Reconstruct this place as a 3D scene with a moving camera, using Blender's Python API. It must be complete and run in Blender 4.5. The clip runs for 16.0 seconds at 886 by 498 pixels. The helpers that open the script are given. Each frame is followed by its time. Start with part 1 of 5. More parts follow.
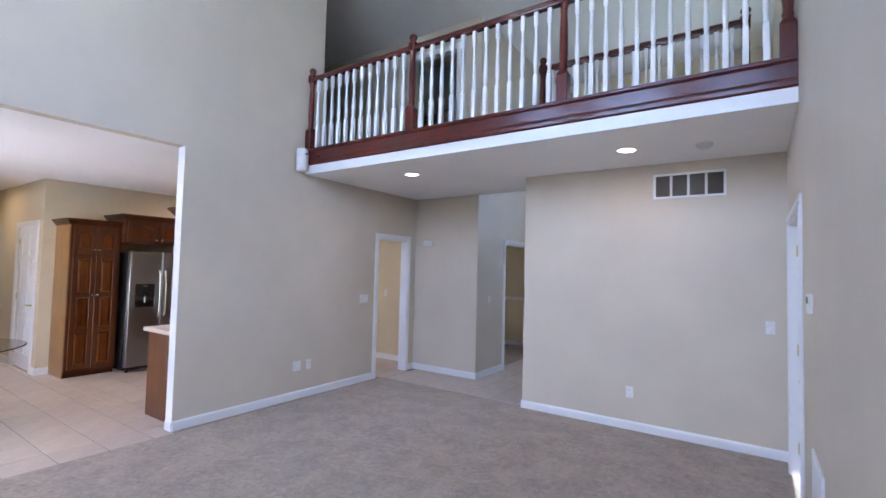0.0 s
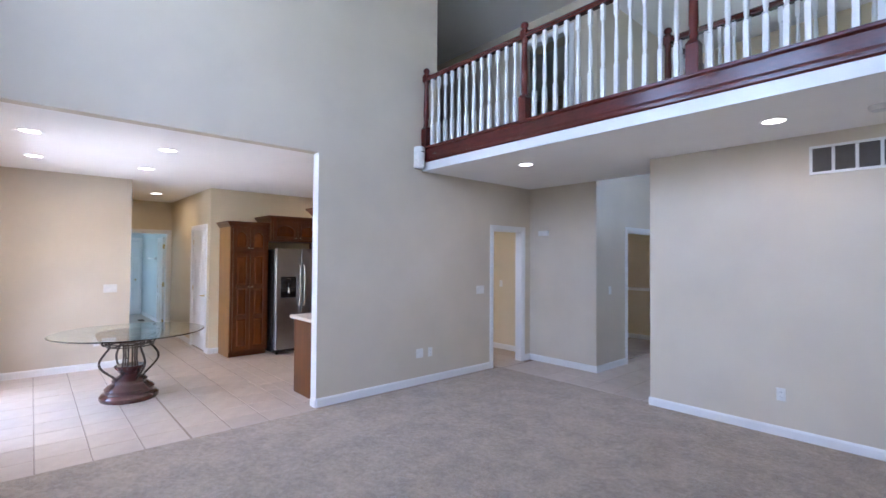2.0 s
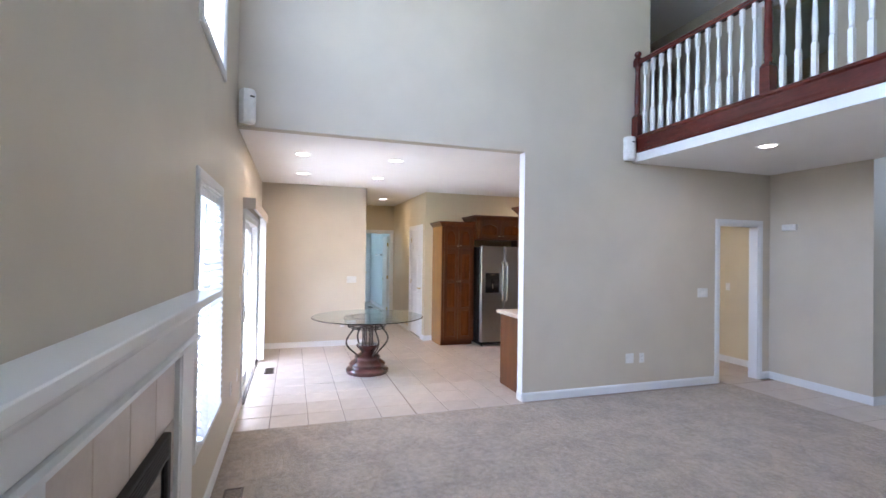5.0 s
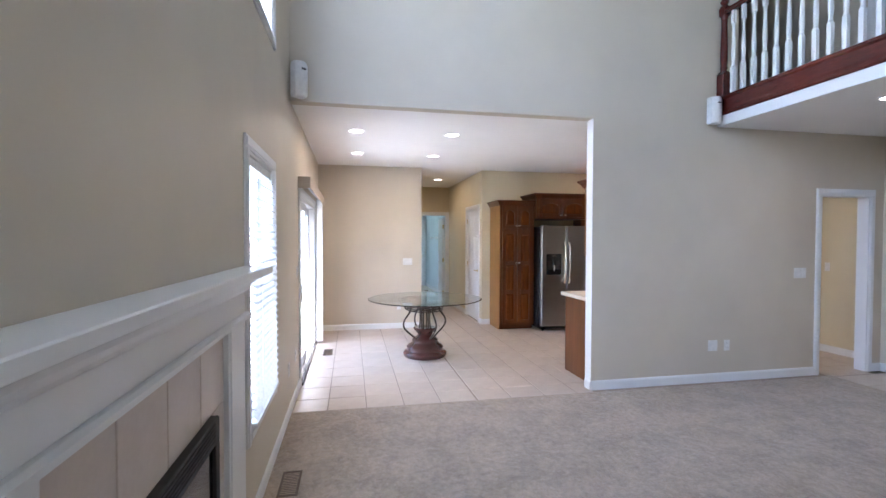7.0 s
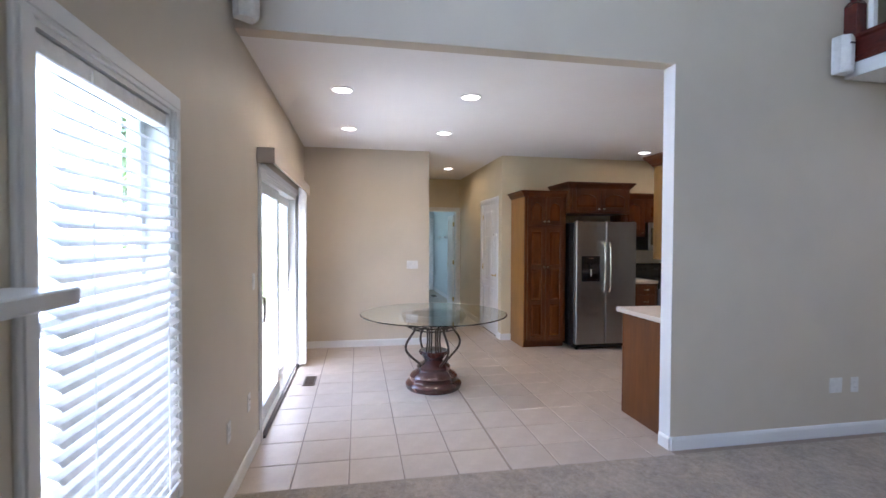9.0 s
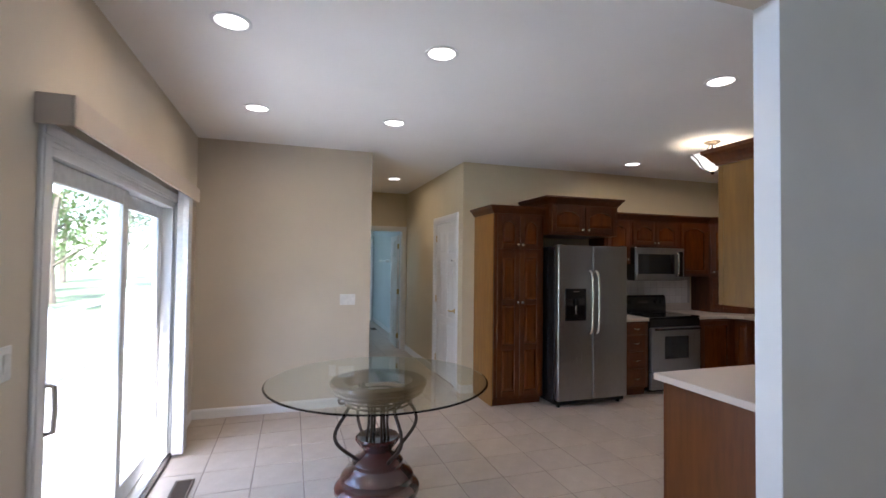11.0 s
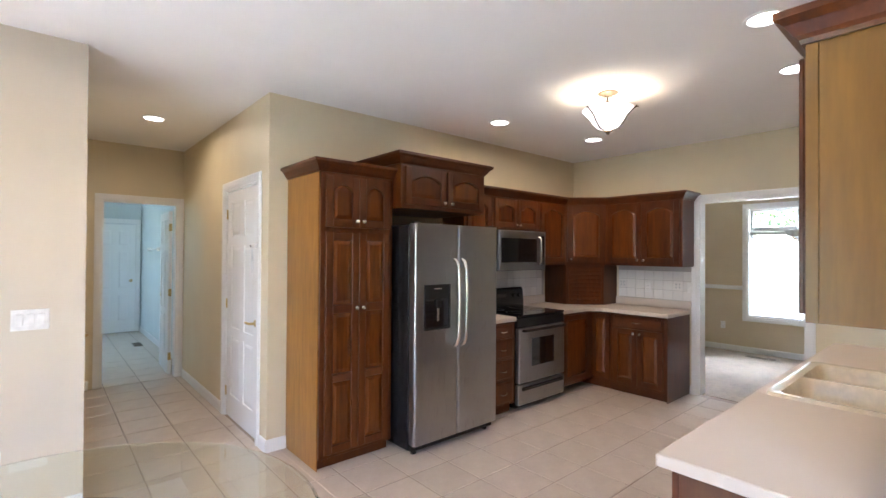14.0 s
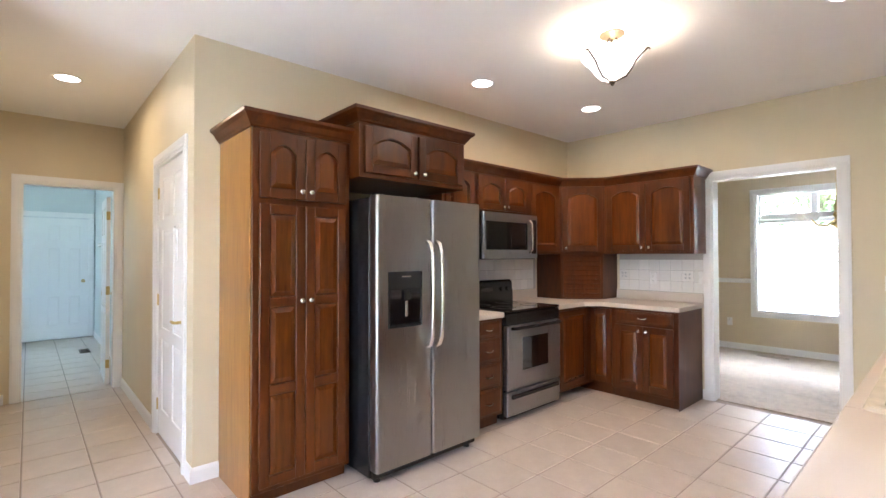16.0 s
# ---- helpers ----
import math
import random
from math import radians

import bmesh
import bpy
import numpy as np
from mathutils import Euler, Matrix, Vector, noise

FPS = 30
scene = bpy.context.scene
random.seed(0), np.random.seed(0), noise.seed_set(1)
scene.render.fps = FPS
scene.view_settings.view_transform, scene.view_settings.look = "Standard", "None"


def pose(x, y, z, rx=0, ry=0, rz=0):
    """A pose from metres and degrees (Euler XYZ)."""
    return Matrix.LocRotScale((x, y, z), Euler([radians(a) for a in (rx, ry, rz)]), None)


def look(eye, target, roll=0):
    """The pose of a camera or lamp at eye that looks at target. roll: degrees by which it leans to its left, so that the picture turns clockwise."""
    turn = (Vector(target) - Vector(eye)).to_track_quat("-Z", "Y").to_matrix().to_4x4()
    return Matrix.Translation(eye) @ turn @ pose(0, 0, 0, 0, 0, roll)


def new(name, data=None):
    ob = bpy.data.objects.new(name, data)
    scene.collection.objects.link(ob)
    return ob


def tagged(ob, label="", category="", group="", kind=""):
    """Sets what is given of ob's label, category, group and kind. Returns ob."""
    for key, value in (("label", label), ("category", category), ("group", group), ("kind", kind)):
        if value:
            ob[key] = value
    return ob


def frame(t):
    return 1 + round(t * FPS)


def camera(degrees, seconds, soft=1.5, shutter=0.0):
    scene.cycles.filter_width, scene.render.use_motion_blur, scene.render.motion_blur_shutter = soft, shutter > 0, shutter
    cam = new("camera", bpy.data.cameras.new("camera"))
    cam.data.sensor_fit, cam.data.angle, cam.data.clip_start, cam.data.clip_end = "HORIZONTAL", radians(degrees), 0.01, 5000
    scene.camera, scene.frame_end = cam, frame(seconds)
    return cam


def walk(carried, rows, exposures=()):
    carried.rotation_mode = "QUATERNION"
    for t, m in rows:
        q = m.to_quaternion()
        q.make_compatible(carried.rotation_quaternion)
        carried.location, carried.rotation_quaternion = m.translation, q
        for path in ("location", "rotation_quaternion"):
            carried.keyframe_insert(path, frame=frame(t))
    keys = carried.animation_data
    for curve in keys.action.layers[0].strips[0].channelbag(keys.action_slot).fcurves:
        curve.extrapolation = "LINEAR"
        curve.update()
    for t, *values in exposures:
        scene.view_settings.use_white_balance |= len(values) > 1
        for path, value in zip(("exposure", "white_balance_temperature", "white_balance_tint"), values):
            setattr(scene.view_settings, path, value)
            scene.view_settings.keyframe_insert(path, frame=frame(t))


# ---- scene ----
cam = camera(87.9, 16.0, shutter=0.3)
PATH = [
    (0, (0.351, 0.262, 1.596), (-0.778, 1.911, 1.685), 1.4),
    (0.5, (0.351, 0.246, 1.584), (-0.868, 1.831, 1.652), 1.4),
    (1, (0.346, 0.225, 1.591), (-0.961, 1.737, 1.651), 1.2),
    (1.5, (0.35, 0.214, 1.606), (-1.051, 1.641, 1.651), 0.8),
    (2, (0.338, 0.195, 1.602), (-1.152, 1.529, 1.643), 0.4),
    (2.5, (0.322, 0.175, 1.619), (-1.25, 1.411, 1.655), 0.2),
    (3, (0.329, 0.156, 1.624), (-1.327, 1.277, 1.667), 0.2),
    (3.5, (0.323, 0.132, 1.641), (-1.412, 1.126, 1.685), 0.4),
    (4, (0.31, 0.108, 1.636), (-1.489, 0.982, 1.674), 0.4),
    (4.5, (0.291, 0.1, 1.623), (-1.565, 0.844, 1.652), 0.7),
    (5, (0.28, 0.078, 1.604), (-1.622, 0.698, 1.625), 0.8),
    (7.5, (-0.239, 0.131, 1.517), (-2.202, 0.509, 1.459), -0.0),
    (8, (-0.577, 0.19, 1.504), (-2.541, 0.559, 1.44), -0.1),
    (8.5, (-0.95, 0.25, 1.498), (-2.919, 0.6, 1.447), 0.1),
    (11, (-2.804, 0.475, 1.556), (-4.703, 1.099, 1.61), 0.7),
    (11.5, (-3.11, 0.555, 1.579), (-4.969, 1.288, 1.65), 0.4),
    (12, (-3.421, 0.651, 1.563), (-5.233, 1.496, 1.637), 1.2),
    (12.5, (-3.716, 0.745, 1.564), (-5.458, 1.725, 1.613), 1.4),
    (13, (-3.976, 0.847, 1.557), (-5.634, 1.965, 1.585), 1.2),
    (13.5, (-4.207, 0.962, 1.54), (-5.779, 2.199, 1.554), 0.9),
    (14, (-4.379, 1.103, 1.523), (-5.889, 2.414, 1.54), 0.4),
    (14.5, (-4.535, 1.273, 1.484), (-6.01, 2.622, 1.527), -0.2),
    (15, (-4.64, 1.425, 1.454), (-6.088, 2.803, 1.515), -0.7),
    (15.5, (-4.724, 1.558, 1.407), (-6.182, 2.926, 1.462), -0.5),
    (16, (-4.789, 1.644, 1.376), (-6.274, 2.983, 1.406), -0.1),
]
EXPOSURES = [(0.0, 3.68, 5620, 24), (2.5, 3.72, 5550, 22), (5.0, 3.82, 5720, 19), (8.5, 3.36, 5700, 19), (11.0, 2.84, 5700, 17), (12.5, 3.28, 5720, 17), (14.0, 3.98, 5800, 16), (16.0, 4.46, 5850, 16)]
walk(cam, [(t, look(eye, target, roll)) for t, eye, target, roll in PATH], EXPOSURES)
# ---------- world, sun, exposure ----------
world = bpy.data.worlds.new("world")
scene.world = world
world.use_nodes = True
wn = world.node_tree
sky = wn.nodes.new("ShaderNodeTexSky")
sky.sky_type, sky.sun_disc = "NISHITA", False
sky.sun_elevation, sky.sun_rotation = radians(54), radians(96)
wn.links.new(sky.outputs[0], wn.nodes["Background"].inputs[0])
wn.nodes["Background"].inputs[1].default_value = 0.15
sun = new("sun", bpy.data.lights.new("sun", "SUN"))
sun.data.energy, sun.data.angle, sun.data.color = 5.0, radians(3), (1.0, 0.95, 0.88)
sun.matrix_world = look((6, -0.6, 8.2), (0, 0, 0))


INDOOR = 0.5  # lamps and window light against the daylight outside


def window_light(name, eye, target, w, h, power, color=(0.60, 0.75, 1.0)):
    """An added area lamp: sky light at an opening, or bounce off the deck."""
    ob = new(name, bpy.data.lights.new(name, "AREA"))
    ob.data.shape, ob.data.size, ob.data.size_y = "RECTANGLE", w, h
    ob.data.energy, ob.data.color = power * INDOOR, color
    ob.matrix_world = look(eye, target)
    return ob


window_light("sky_light_upper", (-1.39, -0.62, 3.85), (-3.0, 2.8, 2.5), 1.3, 1.7, 8.8)
window_light("sky_light_upper", (-2.92, -0.62, 3.85), (-4.0, 2.8, 2.5), 0.72, 1.7, 4.6)
window_light("sky_light_upper", (0.08, -0.62, 3.85), (-1.6, 2.8, 1.7), 0.72, 1.7, 2.6)
window_light("sky_light_lower", (-2.9, -0.60, 1.20), (-2.9, 3.5, 1.20), 0.80, 1.80, 5)
window_light("sky_light_lower", (0.08, -0.60, 1.20), (0.08, 3.5, 1.20), 0.80, 1.80, 2.4)
window_light("sky_light_patio", (-5.94, -0.95, 2.45), (-5.9, 2.2, 0.2), 2.2, 1.0, 17)
# upward fill lamp over the deck, added to brighten the ceiling indoors
window_light("deck_bounce_fill", (-5.94, -1.45, -0.09), (-5.94, 1.6, 2.74), 2.4, 1.5, 11, (0.95, 0.97, 1.0))
window_light("sky_light_dining", (-6.0, 10.2, 3.1), (-5.6, 7.6, 0.5), 2.2, 1.0, 130, (0.85, 0.93, 1.0))
window_light("sky_light_foyer", (-0.7, 9.62, 3.4), (-1.2, 5.0, 1.8), 1.4, 2.2, 4.0)
window_light("sky_light_laundry", (-12.8, -0.02, 1.5), (-12.8, 3, 0.9), 0.9, 1.1, 2.3, (0.64, 0.90, 0.97))

# ---------- materials ----------


def material(name):
    m = bpy.data.materials.new(name)
    m.use_nodes = True
    return m, m.node_tree, m.node_tree.nodes["Principled BSDF"]


def tex(nt, scale, detail=4.0, rough=0.55, stretch=(1, 1, 1), kind="Object"):
    co = nt.nodes.new("ShaderNodeTexCoord")
    mp = nt.nodes.new("ShaderNodeMapping")
    mp.inputs["Scale"].default_value = stretch
    nt.links.new(co.outputs[kind], mp.inputs[0])
    nz = nt.nodes.new("ShaderNodeTexNoise")
    nz.inputs["Scale"].default_value, nz.inputs["Detail"].default_value = scale, detail
    nz.inputs["Roughness"].default_value = rough
    nt.links.new(mp.outputs[0], nz.inputs["Vector"])
    return nz.outputs["Fac"]


def ramp(nt, fac, a, b, p0=0.3, p1=0.7):
    r = nt.nodes.new("ShaderNodeValToRGB")
    r.color_ramp.elements[0].position, r.color_ramp.elements[1].position = p0, p1
    r.color_ramp.elements[0].color, r.color_ramp.elements[1].color = (*a, 1), (*b, 1)
    nt.links.new(fac, r.inputs[0])
    return r.outputs[0]


def mixed(nt, fac, a, b, blend="MIX"):
    m = nt.nodes.new("ShaderNodeMix")
    m.data_type, m.blend_type = "RGBA", blend
    for socket, v in ((m.inputs[0], fac), (m.inputs[6], a), (m.inputs[7], b)):
        if isinstance(v, (int, float)):
            socket.default_value = v
        elif isinstance(v, tuple):
            socket.default_value = (*v, 1)
        else:
            nt.links.new(v, socket)
    return m.outputs[2]


def bumped(nt, bsdf, height, strength, dist=0.01):
    b = nt.nodes.new("ShaderNodeBump")
    b.inputs["Strength"].default_value, b.inputs["Distance"].default_value = strength, dist
    nt.links.new(height, b.inputs["Height"])
    nt.links.new(b.outputs[0], bsdf.inputs["Normal"])


def paint(name, col, rough=0.55, var=0.05, bump=0.12, grain=180):
    m, nt, bs = material(name)
    lo, hi = tuple(c * (1 - var) for c in col), tuple(min(1, c * (1 + var)) for c in col)
    nt.links.new(ramp(nt, tex(nt, 1.3, 3), lo, hi), bs.inputs["Base Color"])
    bs.inputs["Roughness"].default_value = rough
    if bump:
        bumped(nt, bs, tex(nt, grain, 3), bump, 0.002)
    return m


def plain(name, col, rough=0.5, metal=0.0, coat=0.0):
    m, nt, bs = material(name)
    nt.links.new(ramp(nt, tex(nt, 25, 4), tuple(c * 0.9 for c in col), tuple(min(1, c * 1.08) for c in col)), bs.inputs["Base Color"])
    bs.inputs["Roughness"].default_value, bs.inputs["Metallic"].default_value = rough, metal
    bs.inputs["Coat Weight"].default_value = coat
    return m


def wood(name, dark, mid, stretch=(9, 9, 0.9), rough=0.28, coat=0.35):
    m, nt, bs = material(name)
    g = tex(nt, 2.2, 6, 0.6, stretch)
    fine = tex(nt, 26, 3, 0.6, (stretch[0] / 3, stretch[1] / 3, stretch[2] / 3))
    big = tex(nt, 1.1, 2)
    info = nt.nodes.new("ShaderNodeObjectInfo")
    base = ramp(nt, g, dark, mid, 0.32, 0.72)
    base = mixed(nt, 0.3, base, ramp(nt, fine, tuple(c * 0.6 for c in dark), tuple(min(1, c * 1.3) for c in mid)))
    base = mixed(nt, 0.25, base, ramp(nt, big, dark, tuple(min(1, c * 1.2) for c in mid)))
    hs = nt.nodes.new("ShaderNodeHueSaturation")
    mr = nt.nodes.new("ShaderNodeMapRange")
    mr.inputs[3].default_value, mr.inputs[4].default_value = 0.85, 1.15
    nt.links.new(info.outputs["Random"], mr.inputs[0])
    nt.links.new(mr.outputs[0], hs.inputs["Value"])
    nt.links.new(base, hs.inputs["Color"])
    nt.links.new(hs.outputs[0], bs.inputs["Base Color"])
    bs.inputs["Roughness"].default_value, bs.inputs["Coat Weight"].default_value = rough, coat
    bs.inputs["Coat Roughness"].default_value = 0.15
    bs.inputs["Specular IOR Level"].default_value = 0.35
    bumped(nt, bs, g, 0.06, 0.002)
    return m


def carpet_material(name, a, b):
    m, nt, bs = material(name)
    tuft, mid, big = tex(nt, 75, 5, 0.85), tex(nt, 22, 5, 0.75), tex(nt, 3.4, 5, 0.7)
    col = ramp(nt, tuft, a, b, 0.3, 0.7)
    col = mixed(nt, 0.4, col, ramp(nt, mid, a, b, 0.35, 0.65))
    col = mixed(nt, 0.2, col, ramp(nt, big, a, b, 0.4, 0.6))
    nt.links.new(col, bs.inputs["Base Color"])
    bs.inputs["Roughness"].default_value = 0.95
    bs.inputs["Sheen Weight"].default_value = 0.25
    bumped(nt, bs, tuft, 0.9, 0.012)
    return m


def tile_material(name, a, b, rough=0.22):
    m, nt, bs = material(name)
    col = ramp(nt, tex(nt, 6, 5, 0.65), a, b, 0.3, 0.7)
    col = mixed(nt, 0.25, col, ramp(nt, tex(nt, 60, 3), a, b))
    hs = nt.nodes.new("ShaderNodeHueSaturation")
    info = nt.nodes.new("ShaderNodeObjectInfo")
    mr = nt.nodes.new("ShaderNodeMapRange")
    mr.inputs[3].default_value, mr.inputs[4].default_value = 0.95, 1.04
    nt.links.new(info.outputs["Random"], mr.inputs[0])
    nt.links.new(mr.outputs[0], hs.inputs["Value"])
    nt.links.new(col, hs.inputs["Color"])
    nt.links.new(hs.outputs[0], bs.inputs["Base Color"])
    bs.inputs["Roughness"].default_value = rough
    return m


def glass_material(name, tint=(0.92, 0.97, 0.95), rough=0.0, ior=1.45):
    m, nt, bs = material(name)
    bs.inputs["Base Color"].default_value = (*tint, 1)
    bs.inputs["Transmission Weight"].default_value = 1.0
    bs.inputs["Roughness"].default_value, bs.inputs["IOR"].default_value = rough, ior
    return m


def lit(name, col, strength):
    m, nt, bs = material(name)
    bs.inputs["Base Color"].default_value = (*col, 1)
    bs.inputs["Emission Color"].default_value = (*col, 1)
    bs.inputs["Emission Strength"].default_value = strength
    return m


def steel_material(name):
    m, nt, bs = material(name)
    brush = tex(nt, 5, 3, 0.5, (160, 160, 1.0))
    nt.links.new(ramp(nt, brush, (0.32, 0.32, 0.325), (0.37, 0.37, 0.375)), bs.inputs["Base Color"])
    bs.inputs["Metallic"].default_value = 1.0
    nt.links.new(ramp(nt, brush, (0.26,) * 3, (0.36,) * 3), bs.inputs["Roughness"])
    return m


M_WALL = paint("greige_wall_paint", (0.625, 0.552, 0.44), 0.5)
# the greige paint yellowed to carry the kitchen's warm lamp light
M_KITCHEN = paint("lamp_warmed_wall_paint", (0.66, 0.575, 0.40), 0.45)
M_TAN = paint("tan_wall_paint", (0.60, 0.50, 0.34), 0.5)
# pale blue in this paint stands for the laundry's cool daylight
M_COOL = paint("cool_daylit_wall_paint", (0.62, 0.68, 0.68), 0.5)
M_CEIL = paint("flat_ceiling_paint", (0.90, 0.885, 0.865), 0.8, 0.02, 0.3, 90)
M_WHITE = paint("white_trim_paint", (0.80, 0.80, 0.79), 0.32, 0.02, 0.03, 60)
M_CHERRY = wood("cherry_cabinet_wood", (0.036, 0.0064, 0.0008), (0.122, 0.0300, 0.0034), (5, 5, 0.7), 0.3, 0.14)
# the same cherry, lightened for the gloss light that falls on the panels
M_PANEL = wood("cherry_panel_lightened", (0.044, 0.0086, 0.0010), (0.155, 0.0410, 0.0044), (6, 6, 0.6), 0.27, 0.18)
# veneer colour raised to make up for the weak light beside the pantry
M_SIDE = wood("golden_veneer_lightened", (0.205, 0.086, 0.014), (0.325, 0.146, 0.026), (4, 4, 0.5), 0.3, 0.3)
# the same veneer without that lift, darker and yellower
M_UPPER = wood("golden_veneer_darker", (0.115, 0.052, 0.007), (0.205, 0.094, 0.013), (4, 4, 0.5), 0.34, 0.2)
M_MAHOG = wood("red_mahogany", (0.055, 0.009, 0.006), (0.125, 0.020, 0.013), (3, 14, 14), 0.25, 0.4)
M_CARPET = carpet_material("beige_carpet_pile", (0.17, 0.128, 0.088), (0.63, 0.505, 0.38))
M_TILE = tile_material("cream_floor_tile", (0.50, 0.41, 0.335), (0.61, 0.52, 0.435), 0.3)
M_GROUT = paint("brown_grout", (0.35, 0.285, 0.23), 0.9, 0.1, 0.3, 200)
M_WGROUT = paint("grey_wall_grout", (0.42, 0.40, 0.37), 0.9)
M_BSTILE = tile_material("white_wall_tile", (0.72, 0.70, 0.66), (0.80, 0.78, 0.74), 0.18)
M_HTILE = tile_material("pink_beige_surround_tile", (0.52, 0.43, 0.36), (0.62, 0.53, 0.46), 0.3)
M_STEEL = steel_material("brushed_steel")
M_BLACK = plain("black_plastic", (0.012, 0.012, 0.013), 0.25)
M_BLACKGLASS = plain("black_glass", (0.008, 0.008, 0.009), 0.06, 0.0, 0.5)
M_FIREBOX = paint("sooty_black_metal", (0.02, 0.018, 0.017), 0.6)
M_NICKEL = plain("satin_nickel", (0.66, 0.63, 0.57), 0.25, 1.0)
M_BRASS = plain("aged_brass", (0.55, 0.40, 0.16), 0.3, 1.0)
M_BRONZE = plain("antique_bronze", (0.075, 0.052, 0.030), 0.4, 0.5)
M_IRON = plain("dark_bronze_iron", (0.055, 0.040, 0.032), 0.4, 0.6)
M_PED = plain("polished_dark_pedestal", (0.075, 0.022, 0.018), 0.16, 0.0, 0.6)
M_RING = plain("brown_ring_wood", (0.075, 0.040, 0.024), 0.3, 0.0, 0.3)
M_LAM = paint("cream_laminate", (0.60, 0.515, 0.435), 0.48, 0.03, 0.05, 300)
M_SINK = plain("cream_sink", (0.74, 0.66, 0.52), 0.18, 0.0, 0.3)
M_PLATE = plain("white_plastic", (0.78, 0.77, 0.74), 0.35)
M_BLIND = plain("white_blind_vinyl", (0.84, 0.84, 0.84), 0.4)
M_GLASS = glass_material("window_glass", (0.98, 1, 0.99))
M_TABLEGLASS = glass_material("table_glass", (0.90, 0.97, 0.94), 0.0, 1.5)
M_LAMP = lit("lamp_lens", (1.0, 0.93, 0.82), 0.8)
M_SHADE = lit("lit_frosted_shade", (1.0, 0.93, 0.80), 0.16)
M_DUCT = plain("dark_duct", (0.05, 0.045, 0.04), 0.8)
# grey put into the white grille's louvres for the shade of its slots
M_LOUVRE = plain("shaded_grey_louvre", (0.20, 0.18, 0.165), 0.5)
M_ENDWOOD = wood("cherry_end_veneer", (0.085, 0.024, 0.005), (0.175, 0.056, 0.012), (4, 4, 0.5), 0.3, 0.25)
M_ALU = plain("grey_white_vinyl", (0.70, 0.71, 0.72), 0.35)
M_BROWNREG = plain("brown_register", (0.16, 0.12, 0.09), 0.5, 0.3)

# ---------- mesh helpers ----------


def part(name, bm, mat, parent=None, label="", smooth=False):
    bmesh.ops.recalc_face_normals(bm, faces=bm.faces)
    me = bpy.data.meshes.new(name)
    bm.to_mesh(me)
    bm.free()
    me.materials.append(mat)
    if smooth:
        me.polygons.foreach_set("use_smooth", [True] * len(me.polygons))
        me.set_sharp_from_angle(angle=radians(38))
    ob = new(name, me)
    ob.parent = parent
    if label:
        ob["label"] = label
    return ob


def thing(name, m, label, category, group="", kind=""):
    ob = new(name)
    ob.matrix_world = m
    ob.empty_display_size = 0.1
    return tagged(ob, label, category, group, kind)


def bx(x0, x1, y0, y1, z0, z1, bevel=0.0, bm=None):
    """A box, its edges rounded by bevel, alone or added to bm."""
    own = bmesh.new()
    co = [(x, y, z) for x in sorted((x0, x1)) for y in sorted((y0, y1)) for z in sorted((z0, z1))]
    v = [own.verts.new(c) for c in co]
    for f in ((0, 1, 3, 2), (4, 6, 7, 5), (0, 4, 5, 1), (2, 3, 7, 6), (0, 2, 6, 4), (1, 5, 7, 3)):
        own.faces.new([v[i] for i in f])
    if bevel:
        bmesh.ops.bevel(own, geom=own.edges[:], offset=bevel, segments=1, affect="EDGES")
    return join(bm, own)


def join(bm, own):
    if bm is None:
        return own
    seen = {v: bm.verts.new(v.co) for v in own.verts}
    for f in own.faces:
        bm.faces.new([seen[v] for v in f.verts])
    own.free()
    return bm


def loops(rings, bm=None, cap=True):
    """Skin between rings of points that have equal counts."""
    own = bmesh.new()
    vs = [[own.verts.new(p) for p in r] for r in rings]
    n = len(vs[0])
    for a, b in zip(vs, vs[1:]):
        for i in range(n):
            own.faces.new((a[i], a[(i + 1) % n], b[(i + 1) % n], b[i]))
    if cap:
        own.faces.new(vs[0])
        own.faces.new(vs[-1])
    return join(bm, own)


def lathe(profile, n=20, at=(0, 0), bm=None, cap=True):
    return loops([[(at[0] + r * math.cos(2 * math.pi * i / n), at[1] + r * math.sin(2 * math.pi * i / n), z) for i in range(n)] for r, z in profile], bm, cap)


def tube(pts, r, n=8, bm=None, closed=False):
    rings = []
    pts = [Vector(p) for p in pts]
    side = None
    for i, p in enumerate(pts):
        a, b = pts[i - 1 if (i or closed) else 0], pts[(i + 1) % len(pts) if closed else min(i + 1, len(pts) - 1)]
        t = (b - a).normalized()
        if side is None:
            side = t.orthogonal().normalized()
        side = (side - t * side.dot(t)).normalized()
        up = t.cross(side)
        rr = r[i] if isinstance(r, (list, tuple)) else r
        rings.append([p + rr * (math.cos(2 * math.pi * k / n) * side + math.sin(2 * math.pi * k / n) * up) for k in range(n)])
    if closed:
        rings.append(rings[0])
    return loops(rings, bm, not closed)


def prism(pts, y0, y1, inset=0.0, bm=None):
    """A plate in the local x-z plane from y0 (back) to y1 (front, more negative), its front face drawn in by inset."""
    cx, cz = sum(p[0] for p in pts) / len(pts), sum(p[1] for p in pts) / len(pts)
    w = max(abs(p[0] - cx) for p in pts)
    h = max(abs(p[1] - cz) for p in pts)
    sx, sz = 1 - inset / w, 1 - inset / h
    back = [(x, y0, z) for x, z in pts]
    if not inset:
        return loops([back, [(x, y1, z) for x, z in pts]], bm)
    ym = y0 + (y1 - y0) * 0.25
    return loops([back, [(x, ym, z) for x, z in pts], [(cx + (x - cx) * sx, y1, cz + (z - cz) * sz) for x, z in pts]], bm)


